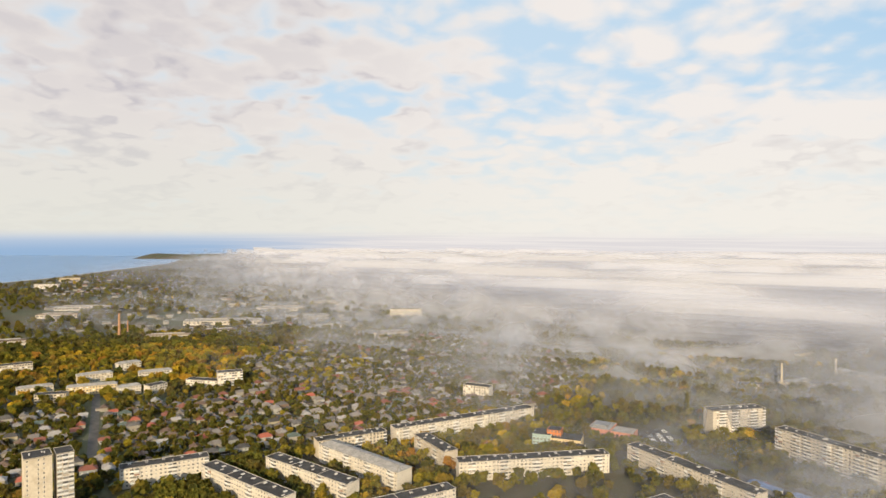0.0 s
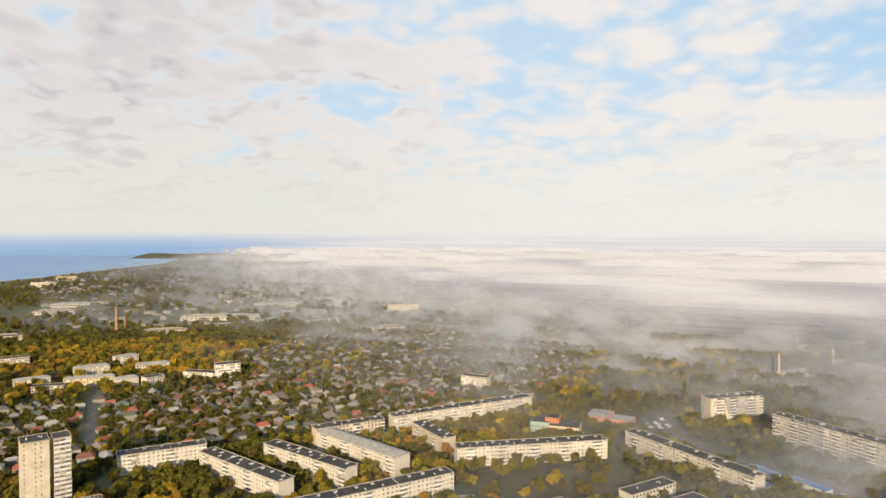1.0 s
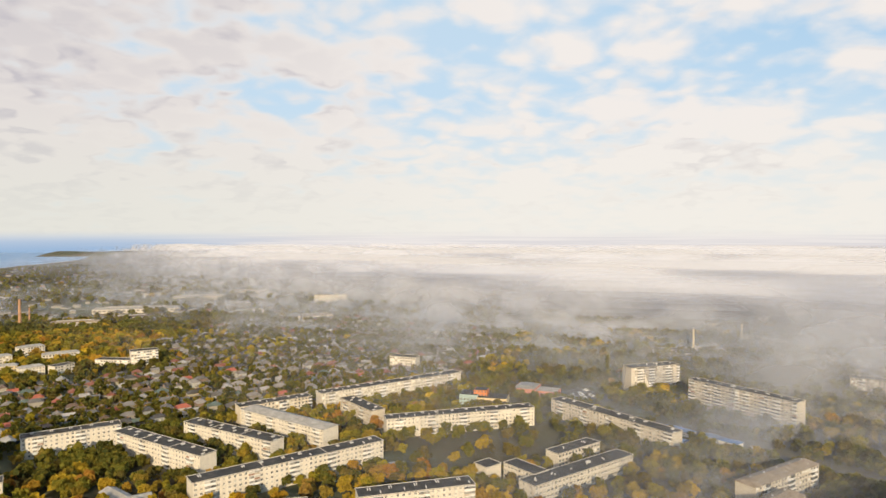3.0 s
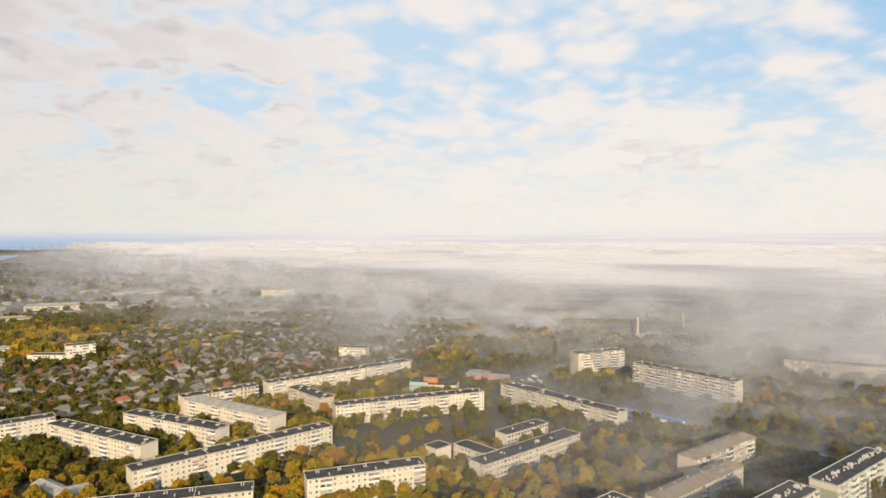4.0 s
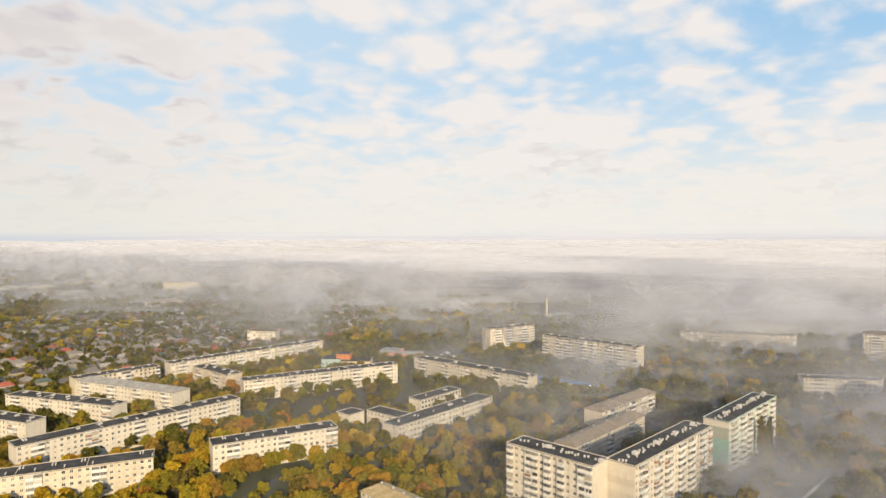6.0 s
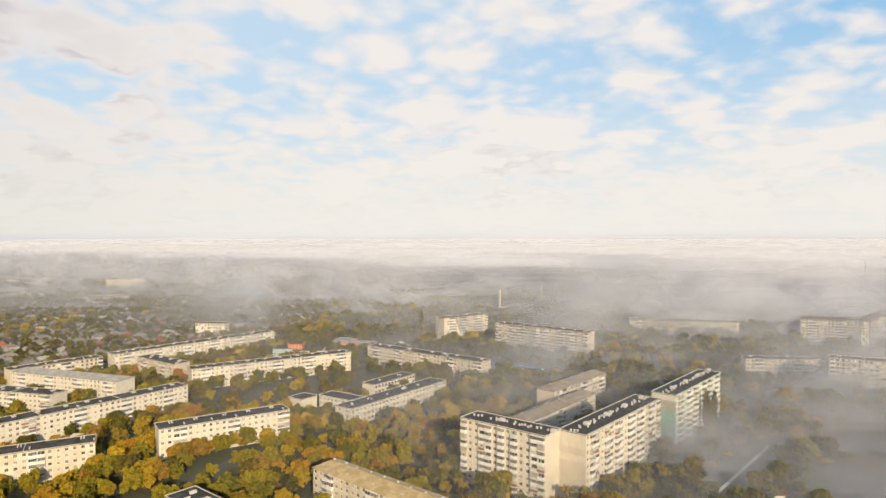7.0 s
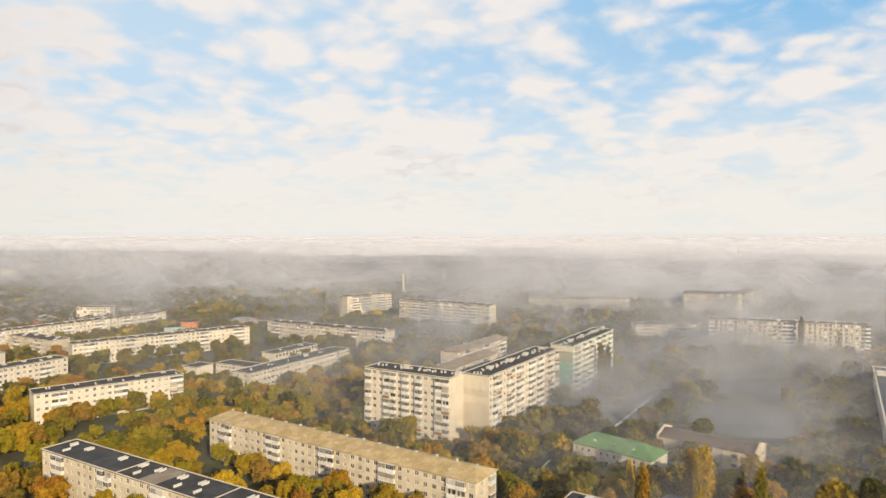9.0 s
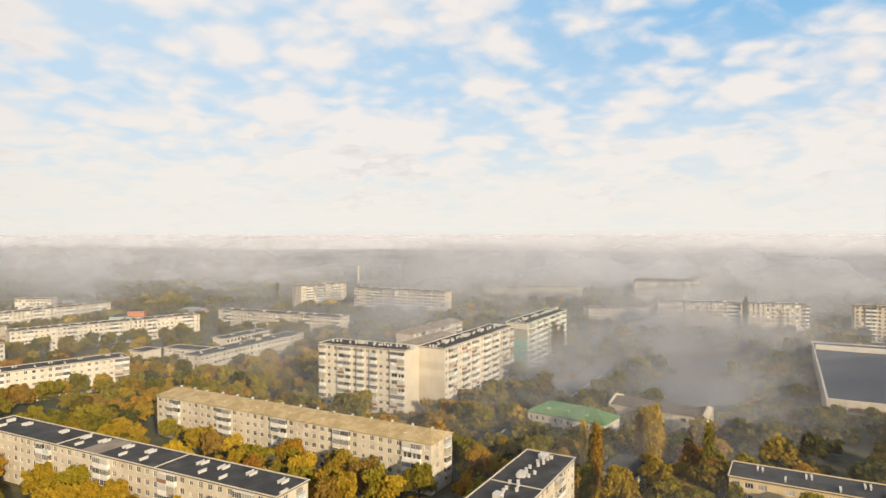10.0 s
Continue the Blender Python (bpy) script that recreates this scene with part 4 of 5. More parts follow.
def chimney(x, y, h, r, mat="brick", label="tall red brick factory chimney"):
    bm = bmesh.new()
    n, levels = 14, [(0, 1.0), (0.15, 0.92), (0.97, 0.62), (0.972, 0.70), (1.0, 0.68)]
    rings = [[bm.verts.new((r * k * math.cos(2 * math.pi * i / n), r * k * math.sin(2 * math.pi * i / n), h * z)) for i in range(n)] for z, k in levels]
    for a, b in zip(rings, rings[1:]):
        for i in range(n):
            bm.faces.new((a[i], a[(i + 1) % n], b[(i + 1) % n], b[i]))
    bm.faces.new(rings[-1])
    ob = mesh_object("chimney", bm, M[mat])
    ob.matrix_basis = pose(x, y, 0)
    tagged(ob, label, "chimney", "chimneys")


def mast(x, y, h):
    bm = bmesh.new()
    for k in range(12):
        a, b = 1.6 * (1 - k / 14), 1.6 * (1 - (k + 1) / 14)
        z0, z1 = h * k / 12, h * (k + 1) / 12
        for i in range(4):
            s, c = math.sin(i * math.pi / 2), math.cos(i * math.pi / 2)
            box(bm, c * a - 0.18, c * a + 0.18, s * a - 0.18, s * a + 0.18, z0, z1)
        box(bm, -a, a, -0.1, 0.1, z1 - 0.2, z1)
        box(bm, -0.1, 0.1, -a, a, z1 - 0.2, z1)
    ob = mesh_object("mast", bm, M["steel"])
    ob.matrix_basis = pose(x, y, 0)
    tagged(ob, "thin steel lattice mast rising out of fog", "mast", "masts")


green_house()
low_hall()
market_hall()
shops()


def works_hall(label, a, ang, L, W, h, rise, roof):
    """A long low works shed: walls with a window band, shallow ridged roof, ridge lantern."""
    thing = empty("works_hall", pose(a[0], a[1], 0, 0, 0, ang), label, "works hall", "works halls by the chimneys")
    bm = bmesh.new()
    box(bm, 0, L, 0, W, 0, h, 0)
    part("wall", bm, M["panel"], thing)
    n = max(3, int(L / 8))
    bm = bmesh.new()
    for k in range(n):
        x = (k + 0.5) * L / n
        box(bm, x - 2.6, x + 2.6, -0.06, 0.04, h * 0.45, h * 0.8)
    tagged(part("window_row", bm, M["glass"], thing), "", kind="stuff")
    bm = bmesh.new()
    hip_roof(bm, L, W, h, rise, 0.6, 0.12)
    part("roof", bm, M[roof], thing, "pale patched sheet roof")
    bm = bmesh.new()
    box(bm, L * 0.12, L * 0.88, W / 2 - 1.6, W / 2 + 1.6, h + rise - 0.5, h + rise + 1.1)
    part("lantern", bm, M["grey_roof"], thing)
    KEEP.append((a, ang, L, W))


for a, ang, L, W, h, rise, roof in (((-510, 1255), 8, 150, 34, 8, 3.0, "grey_roof"), ((-505, 1085), 14, 70, 16, 7, 2.4, "dull_roof"), ((-430, 1140), 20, 60, 18, 7, 2.4, "dark_roof"),
                                    ((-735, 1000), 28, 70, 16, 8, 2.5, "dark_roof"), ((-330, 1340), 12, 90, 26, 8, 2.6, "grey_roof"),
                                    ((-860, 1350), 12, 80, 22, 7, 2.4, "dull_roof"), ((-430, 1470), 14, 110, 30, 9, 2.6, "grey_roof"), ((-330, 1600), 18, 90, 24, 9, 2.6, "grey_roof"),
                                    ((-900, 1480), 10, 120, 30, 8, 2.6, "grey_roof"), ((-250, 1190), 22, 70, 20, 7, 2.4, "grey_roof"), ((-120, 1120), 18, 60, 22, 7, 2.4, "dull_roof")):
    works_hall("long low works hall with a pale patched roof", a, ang, L, W, h, rise, roof)
small_gable("small white house with a dark gable roof", (146, 127.5), -77, 9.5, 16, 4.2, 2.6, "pale", "bitumen")
small_gable("old cream house with a grey hipped roof", (-151, 378), -45, 30, 9, 4.6, 2.4, "cream", "grey_roof")
small_gable("old cream house wing with a grey hipped roof", (-128, 357), 26, 13, 14, 4.6, 2.4, "cream", "grey_roof")
small_gable("flat white transformer house by a block of flats", (10, 400), 4, 12, 7, 4.2, 0.5, "pale", "grey_roof")
chimney(-544, 1075, 47, 2.7)
chimney(-547, 1110, 30, 1.6, label="shorter red brick factory chimney")
chimney(399, 751, 31, 1.5, "cream", "pale factory chimney in mist")
chimney(481, 781, 31, 1.5, "cream", "pale factory chimney in mist")
mast(206, 1162, 46)
mast(240, 1210, 46)
mast(-10, 1500, 45)
mast(980, 655, 62)


# ---- roads and paths ----
def strip(name, pts, width, z, mat, label, category, clear=0.0):
    bm = bmesh.new()
    rows = []
    for i, p in enumerate(pts):
        a, b = pts[max(0, i - 1)], pts[min(len(pts) - 1, i + 1)]
        d = (Vector(b) - Vector(a)).normalized()
        nrm = Vector((-d.y, d.x)) * width / 2
        rows.append((bm.verts.new((p[0] - nrm.x, p[1] - nrm.y, z)), bm.verts.new((p[0] + nrm.x, p[1] + nrm.y, z))))
        ROADS.append((p, width / 2 + clear))
    for a, b in zip(rows, rows[1:]):
        bm.faces.new((a[0], b[0], b[1], a[1]))
    bmesh.ops.recalc_face_normals(bm, faces=bm.faces)
    if bm.faces[0].normal.z < 0:
        bmesh.ops.reverse_faces(bm, faces=bm.faces)
    return tagged(mesh_object(name, bm, M[mat]), label, category, kind="structure")


def line(a, b, n=24):
    return [(a[0] + (b[0] - a[0]) * k / n, a[1] + (b[1] - a[1]) * k / n) for k in range(n + 1)]


ROADS = []
strip("road", line((166, 585), (330, 290), 40), 13, 0.06, "asphalt", "wide worn asphalt street", "road")
strip("road", line((-285, 517), (-420, 777), 40), 8, 0.05, "asphalt", "narrow street between garden houses", "road")
strip("road", line((-300, 452), (-60, 566), 40), 8, 0.07, "asphalt", "street behind the blocks of flats", "road")
strip("road", line((-60, 566), (110, 660), 30), 8, 0.08, "asphalt", "street behind the blocks of flats", "road")
strip("road", line((331, 122), (560, 205), 30), 12, 0.06, "asphalt", "road beside the wide hall", "road")
strip("road", line((-20, 262), (30, 322), 14), 4.5, 0.05, "asphalt", "courtyard lane among trees", "road")
strip("pavement", line((203, 197.4), (272.6, 231), 20), 1.5, 0.07, "panel", "pale concrete path through scrub", "path", 3.5)
strip("pavement", line((245, 164), (281, 184.5), 12), 27, 0.05, "asphalt", "blue-grey asphalt yard behind a low hall", "yard")
strip("pavement", line((312, 202), (348, 225), 12), 32, 0.05, "asphalt", "pale bare sports field in mist", "field")
strip("pavement", line((132, 168), (158, 184), 12), 0.9, 0.06, "panel", "pale concrete path through scrub", "path", 0.5)


KEEP.append(((178, 548), 12, 44, 52))


# ---- trees ----
def crown_template(kind, clumps, size, seed):
    """Leaf clumps as small bent quads on the shells of several lobes: n x 4 x 3 array."""
    r = np.random.RandomState(seed)
    if kind == "poplar":
        lobes = [(0.35 * r.uniform(-1, 1), 0.35 * r.uniform(-1, 1), z, 0.95 + 0.9 * math.sin(min(1.0, (z - 1.5) / 12.5) * 2.6), 1.7) for z in np.linspace(2.5, 14.0, 9)]
    else:
        lobes = [(0, 0, 5.2, 2.3, 2.3)]
        for k in range(13):
            a, q = r.uniform(0, 6.28), r.uniform(1.2, 3.2)
            lobes.append((q * math.cos(a), q * math.sin(a), r.uniform(3.0, 8.0) - 0.3 * q, r.uniform(0.75, 1.7), r.uniform(0.7, 1.5)))
    w = np.array([l[3] ** 2 for l in lobes])
    pick = r.choice(len(lobes), clumps, p=w / w.sum())
    L = np.array(lobes)[pick]
    d = r.normal(size=(clumps, 3))
    d /= np.linalg.norm(d, axis=1)[:, None]
    d[:, 2] = np.where(d[:, 2] < -0.55, -d[:, 2], d[:, 2])
    rad = r.uniform(0.62, 1.25, clumps)
    c = L[:, :3] + d * np.stack([L[:, 3] * rad, L[:, 3] * rad, L[:, 4] * rad], 1)
    nrm = d + 0.7 * r.normal(size=(clumps, 3))
    nrm /= np.linalg.norm(nrm, axis=1)[:, None]
    u = np.cross(nrm, r.normal(size=(clumps, 3)))
    u /= np.linalg.norm(u, axis=1)[:, None]
    v = np.cross(nrm, u)
    s = size * r.uniform(0.6, 1.35, clumps)[:, None]
    q = np.stack([c - u * s - v * s * 0.7, c + u * s * 0.8 - v * s, c + u * s + v * s * 0.75 + nrm * s * 0.35, c - u * s * 0.75 + v * s], 1)
    return q


def quads_mesh(name, quads, tones=None):
    n = len(quads)
    me = bpy.data.meshes.new(name)
    me.vertices.add(n * 4)
    me.vertices.foreach_set("co", quads.reshape(-1).astype(np.float32))
    me.loops.add(n * 4)
    me.loops.foreach_set("vertex_index", np.arange(n * 4, dtype=np.int32))
    me.polygons.add(n)
    me.polygons.foreach_set("loop_start", np.arange(0, n * 4, 4, dtype=np.int32))
    me.update(calc_edges=True)
    if tones is not None:
        at = me.attributes.new("tone", "FLOAT", "POINT")
        at.data.foreach_set("value", np.repeat(tones, 4).astype(np.float32))
    me.validate()
    return me


def trunk_mesh(seed, poplar=False):
    r = random.Random(seed)
    bm = bmesh.new()

    def limb(p, q, r0, r1):
        p, q = Vector(p), Vector(q)
        z = (q - p).normalized()
        x = z.orthogonal().normalized()
        y = z.cross(x)
        a = [bm.verts.new(p + (x * math.cos(k * 1.0472) + y * math.sin(k * 1.0472)) * r0) for k in range(6)]
        b = [bm.verts.new(q + (x * math.cos(k * 1.0472) + y * math.sin(k * 1.0472)) * r1) for k in range(6)]
        for k in range(6):
            bm.faces.new((a[k], a[(k + 1) % 6], b[(k + 1) % 6], b[k]))
        bm.faces.new(b)
    h = 11 if poplar else 3.2
    limb((0, 0, -0.2), (0.1, 0.05, h), 0.24, 0.12 if poplar else 0.17)
    for k in range(5):
        a = k * 1.3 + r.random()
        z = r.uniform(2.2, h)
        e = (0.9 if poplar else 2.4)
        limb((0.08, 0.04, z), (e * math.cos(a), e * math.sin(a), z + r.uniform(1.6, 3.2)), 0.10, 0.035)
    me = bpy.data.meshes.new("trunk")
    bm.to_mesh(me)
    bm.free()
    me.materials.append(M["bark"])
    return me


def clear_of(x, y, margin):
    for (ax, ay), ang, L, W in KEEP:
        dx, dy = x - ax, y - ay
        if dx * dx + dy * dy > 60000:
            continue
        c, s = math.cos(radians(ang)), math.sin(radians(ang))
        u, v = dx * c + dy * s, -dx * s + dy * c
        if -margin < u < L + margin and -margin < v < W + margin:
            return False
    for (px, py), hw in ROADS:
        if abs(px - x) < hw + 3.5 and abs(py - y) < hw + 3.5:
            return False
    return True


def inside(x, y, poly):
    hit = False
    for (x0, y0), (x1, y1) in zip(poly, poly[1:] + poly[:1]):
        if (y0 > y) != (y1 > y) and x < (x1 - x0) * (y - y0) / (y1 - y0) + x0:
            hit = not hit
    return hit


HOMES = [(-520, 560), (-310, 430), (-240, 478), (-170, 508), (-105, 556), (-50, 588), (92, 664), (190, 800), (170, 1000), (20, 1180), (-240, 1120), (-290, 900), (-225, 800), (-225, 730), (-320, 690), (-400, 655)]
OPEN = [[(20, 400), (60, 385), (160, 430), (170, 470), (130, 478), (20, 455)], [(255, 160), (300, 120), (390, 190), (375, 260), (330, 262)], [(88, 360), (130, 380), (125, 394), (95, 384)],
        [(205, 112), (262, 118), (300, 160), (262, 200), (215, 150)]]

# houses of the garden quarter
ca, sa = math.cos(radians(28)), math.sin(radians(28))
plots = []
hr = random.Random(21)
for iv in range(-10, 70):
    for iu in range(-70, 45):
        u, v = iu * 14.5 + (7 if iv % 2 else 0), iv * 19.0 + (6 if iv % 3 == 0 else 0)
        x, y = -100 + u * ca - v * sa, 550 + u * sa + v * ca
        x, y = x + hr.uniform(-2.5, 2.5), y + hr.uniform(-2.5, 2.5)
        if y > 400 and inside(x, y, HOMES) and clear_of(x, y, 7) and hr.random() < 0.86:
            plots.append((x, y, 28 + hr.choice((0, 90)) + hr.uniform(-5, 5), hr.uniform(7.5, 12.5), hr.uniform(7, 9.5), hr.uniform(2.8, 4.2), hr.uniform(1.8, 3.2), hr.random()))
plots.sort(key=lambda p: p[0] ** 2 + p[1] ** 2)


def house_parts(L, W, h, rise, hip):
    wall = bmesh.new()
    box(wall, -L / 2, L / 2, -W / 2, W / 2, 0, h, 0)
    for k in range(3):
        x = -L / 2 + (k + 0.5) * L / 3
        box(wall, x - 0.55, x + 0.55, -W / 2 - 0.05, -W / 2, 0.9, 2.2, 1)
        box(wall, x - 0.65, x + 0.65, -W / 2 - 0.1, -W / 2 - 0.05, 0.82, 0.9, 2)
    for s in (-1, 1):
        box(wall, min(s * L / 2, s * (L / 2 + 0.05)), max(s * L / 2, s * (L / 2 + 0.05)), -0.6, 0.6, 0.9, 2.2, 1)
    roof = bmesh.new()
    o = 0.45
    e = [roof.verts.new(p) for p in ((-L / 2 - o, -W / 2 - o, h), (L / 2 + o, -W / 2 - o, h), (L / 2 + o, W / 2 + o, h), (-L / 2 - o, W / 2 + o, h))]
    k = W * 0.5 * (0.85 if hip else 0.0) + (0 if hip else -o)
    a, b = roof.verts.new((-L / 2 + k, 0, h + rise)), roof.verts.new((L / 2 - k, 0, h + rise))
    for f in ((e[0], e[1], b, a), (e[2], e[3], a, b), (e[1], e[2], b), (e[3], e[0], a), (e[3], e[2], e[1], e[0])):
        roof.faces.new(f)
    ch = bmesh.new()
    box(ch, L * 0.2, L * 0.2 + 0.6, 0.5, 1.1, h + rise * 0.5, h + rise + 0.7)
    return wall, roof, ch


kinds = []
for L, W, h, rise, hip in ((10, 8, 3.2, 2.4, 1), (9, 8, 3.0, 2.8, 0), (12, 9, 3.4, 2.6, 1), (8, 7, 2.9, 2.2, 0), (11, 8.5, 5.6, 2.6, 1)):
    w, f, c = house_parts(L, W, h, rise, hip)
    trio = []
    for nm, b, mt in (("wall", w, ["house_wall", "glass", "white"]), ("roof", f, ["house_roof"]), ("chimney", c, ["brick"])):
        me = bpy.data.meshes.new(nm)
        b.to_mesh(me)
        b.free()
        for q in mt:
            me.materials.append(M[q])
        trio.append(me)
    kinds.append(trio)
WORDS = ("small one-storey garden house with a hipped roof", "small one-storey house with a steep gable roof", "wide one-storey house with a hipped roof", "little garden house with a gable roof", "two-storey garden house with a hipped roof")
for x, y, ang, L, W, h, rise, q in plots[:270]:
    k = (0, 1, 2, 3, 3, 0, 2, 4)[int(q * 8)]
    thing = empty("house", pose(x, y, 0, 0, 0, ang), WORDS[k], "house", "garden houses")
    for nm, me in zip(("wall", "roof", "chimney"), kinds[k]):
        share(nm, me, thing, Matrix.Identity(4))
walls, roofs = bmesh.new(), bmesh.new()
extra = [(x + 6 * math.cos(a), y + 6 * math.sin(a), ang + 90, 4.5, 3.2, 2.2, 0.9, 0.3) for x, y, ang, _, _, _, _, a in [(p[0], p[1], p[2], 0, 0, 0, 0, p[7] * 6.28) for p in plots]]
far_homes = []
for k in range(900):
    y = hr.uniform(1150, 3300)
    x = hr.uniform(-0.62 * y, -0.05 * y)
    if x > -1450:
        far_homes.append((x, y, hr.uniform(0, 180), hr.uniform(9, 24), hr.uniform(8, 13), hr.uniform(3, 6), hr.uniform(1.2, 2.6), hr.random()))
for x, y, ang, L, W, h, rise, q in plots[270:] + extra + far_homes:
    m = pose(x, y, 0, 0, 0, ang)
    box(walls, -L / 2, L / 2, -W / 2, W / 2, 0, h, 0, m)
    e = [roofs.verts.new(m @ Vector(p)) for p in ((-L / 2 - 0.4, -W / 2 - 0.4, h), (L / 2 + 0.4, -W / 2 - 0.4, h), (L / 2 + 0.4, W / 2 + 0.4, h), (-L / 2 - 0.4, W / 2 + 0.4, h))]
    k = W * 0.4 if q > 0.5 else -0.3
    a, b = roofs.verts.new(m @ Vector((-L / 2 + k, 0, h + rise))), roofs.verts.new(m @ Vector((L / 2 - k, 0, h + rise)))
    for f in ((e[0], e[1], b, a), (e[2], e[3], a, b), (e[1], e[2], b), (e[3], e[0], a)):
        roofs.faces.new(f)
tagged(mesh_object("far_house_walls", walls, M["house_wall"]), "walls of many far garden houses and sheds", "houses", kind="stuff")
tagged(mesh_object("far_house_roofs", roofs, M["stuff_roof"]), "grey and brown roofs of many far houses", "roofs", kind="stuff")

# where trees stand
tr = random.Random(5)
stands = []


def sow(x0, x1, y0, y1, cell, chance_at, near, far):
    x = x0
    while x < x1:
        y = y0
        while y < y1:
            px, py = x + tr.uniform(-0.45, 0.45) * cell, y + tr.uniform(-0.45, 0.45) * cell
            d = math.hypot(px, py)
            az = math.degrees(math.atan2(px, py))
            if near < d < far and -39 < az < 73 and tr.random() < chance_at(px, py):
                stands.append((d, px, py))
            y += cell
        x += cell


homes_bm = [(p[0], p[1]) for p in plots]
grid = {}
for x, y in homes_bm:
    grid.setdefault((int(x // 12), int(y // 12)), []).append((x, y))


def off_homes(x, y, m):
    for i in (-1, 0, 1):
        for j in (-1, 0, 1):
            for hx, hy in grid.get((int(x // 12) + i, int(y // 12) + j), ()):
                if (hx - x) ** 2 + (hy - y) ** 2 < m * m:
                    return False
    return True


def near_chance(x, y):
    if not clear_of(x, y, 3.2) or any(inside(x, y, p) for p in OPEN) and tr.random() < 0.82:
        return 0.0
    if inside(x, y, HOMES):
        return 0.95 if off_homes(x, y, 4.9) else 0.0
    n = noise.noise((x * 0.016, y * 0.016, 3.0))
    return 0.80 + 0.5 * n


def far_chance(x, y):
    if x < -1480:
        return 0.0
    if not clear_of(x, y, 4):
        return 0.0
    if inside(x, y, HOMES):
        return 0.95 if off_homes(x, y, 4.9) else 0.0
    n = noise.noise((x * 0.006, y * 0.006, 8.0))
    return 0.75 + 0.7 * n if y < 1150 else 0.55 + 0.9 * n


sow(-480, 620, 60, 760, 7.6, near_chance, 95, 640)
sow(-800, 900, 60, 1300, 9.5, far_chance, 640, 1250)
sow(-2200, 700, 1000, 3300, 26, far_chance, 1250, 3300)
stands.sort()


def gold_at(x, y):
    """How golden the leaves are: most near the flats to the south and along the wood by the hospital."""
    g = 0.26 + 0.45 * noise.noise((x * 0.010 + 7, y * 0.010, 1.0))
    if 770 < y < 1000 and -520 < x < -90:
        g += 0.30
    if inside(x, y, HOMES):
        g -= 0.34
    if y > 1000:
        g -= 0.35
    if y < 340 and x < 190:
        g += 0.30
    if x > 190 or (x > 60 and y > 290):
        g -= 0.16
    return g


near_rows = [s for s in stands if (s[1] - 95) ** 2 + (s[2] - 165) ** 2 < 150 ** 2 and s[1] < 235][:300]
chosen = set(near_rows)
CROWNS = []
for k in range(6):
    pair = []
    for key in ("autumn", "sober"):
        me = quads_mesh("crown", crown_template("round", 1700, 0.29, 40 + k))
        me.materials.append(M[key])
        pair.append(me)
    CROWNS.append(pair)
POP = []
for k in range(2):
    pair = []
    for key in ("autumn", "sober"):
        me = quads_mesh("crown", crown_template("poplar", 1300, 0.28, 80 + k))
        me.materials.append(M[key])
        pair.append(me)
    POP.append(pair)
TRUNKS = [trunk_mesh(k) for k in range(3)]
PTRUNK = trunk_mesh(9, True)


def tree(x, y, size, gold, poplar=False):
    thing = empty("tree", Matrix.Translation((x, y, 0)) @ Matrix.Rotation(tr.uniform(0, 6.28), 4, "Z") @ Matrix.Diagonal((size * tr.uniform(0.72, 1.1), size * tr.uniform(0.72, 1.1), size * tr.uniform(0.95, 1.3), 1)),
                  ("golden autumn" if gold else "dull green autumn") + (" poplar, tall and narrow" if poplar else " broadleaf tree with an uneven crown"), "tree", "trees round the flats")
    if poplar:
        thing.matrix_basis = thing.matrix_basis @ Matrix.Diagonal((0.72, 0.72, 1, 1))
    pair = POP[tr.randrange(2)] if poplar else CROWNS[tr.randrange(6)]
    share("trunk", PTRUNK if poplar else TRUNKS[tr.randrange(3)], thing, Matrix.Identity(4))
    share("crown", pair[0 if gold else 1], thing, Matrix.Identity(4))


for d, x, y in near_rows:
    tree(x, y, tr.uniform(0.75, 1.35), tr.random() < gold_at(x, y) + 0.45)
for x, y, s, g in ((162, 121, 1.5, 1), (156, 119, 1.15, 1), (158, 123, 1.2, 1), (167, 107, 1.15, 1), (143, 128, 1.05, 1), (139, 123, 1.1, 1), (141, 130, 0.95, 1), (267, 260, 1.3, 0), (255, 254, 1.2, 0), (262, 257, 1.1, 0), (430, 243, 1.5, 0), (449, 229, 1.3, 0), (246, 640, 1.4, 0)):
    tree(x, y, s, g, True)

# all other trees, joined
for name, lo, hi, clumps, size, label in (("grove", 0, 420, 420, 0.56, "mixed autumn trees between the flats"), ("far_trees", 420, 800, 80, 1.25, "far autumn trees between houses"), ("far_woods", 800, 4000, 34, 2.1, "far woods and gardens")):
    temps = [crown_template("round", clumps, size, 300 + k) for k in range(8)]
    out, tone = [], []
    for s in stands:
        d, x, y = s
        if not lo <= d < hi or s in chosen:
            continue
        sc = tr.uniform(0.65, 1.30) * (1.25 if d > 1250 else 0.74 if inside(x, y, HOMES) else 1.0)
        a = tr.uniform(0, 6.28)
        R = np.array(((math.cos(a), -math.sin(a), 0), (math.sin(a), math.cos(a), 0), (0, 0, 1.0))) * sc
        q = temps[tr.randrange(8)] @ R.T
        q[:, :, 0] += x
        q[:, :, 1] += y
        out.append(q)
        gold = gold_at(x, y)
        # dark greens among the garden houses, with cloud shade put into the tone
        t = tr.random() * (0.20 if inside(x, y, HOMES) else 0.49 if gold > 0.2 or (y < 400 and x < 260) else 0.30) + (0.5 if tr.random() < gold + (0.26 if y < 400 and x < 130 else 0.08 if y < 260 else 0.0) else 0.0)
        tone.append(np.full(clumps, t))
    me = quads_mesh(name, np.concatenate(out), np.concatenate(tone))
    me.materials.append(M["grove"])
    tagged(new(name, me), label, "trees", kind="stuff")


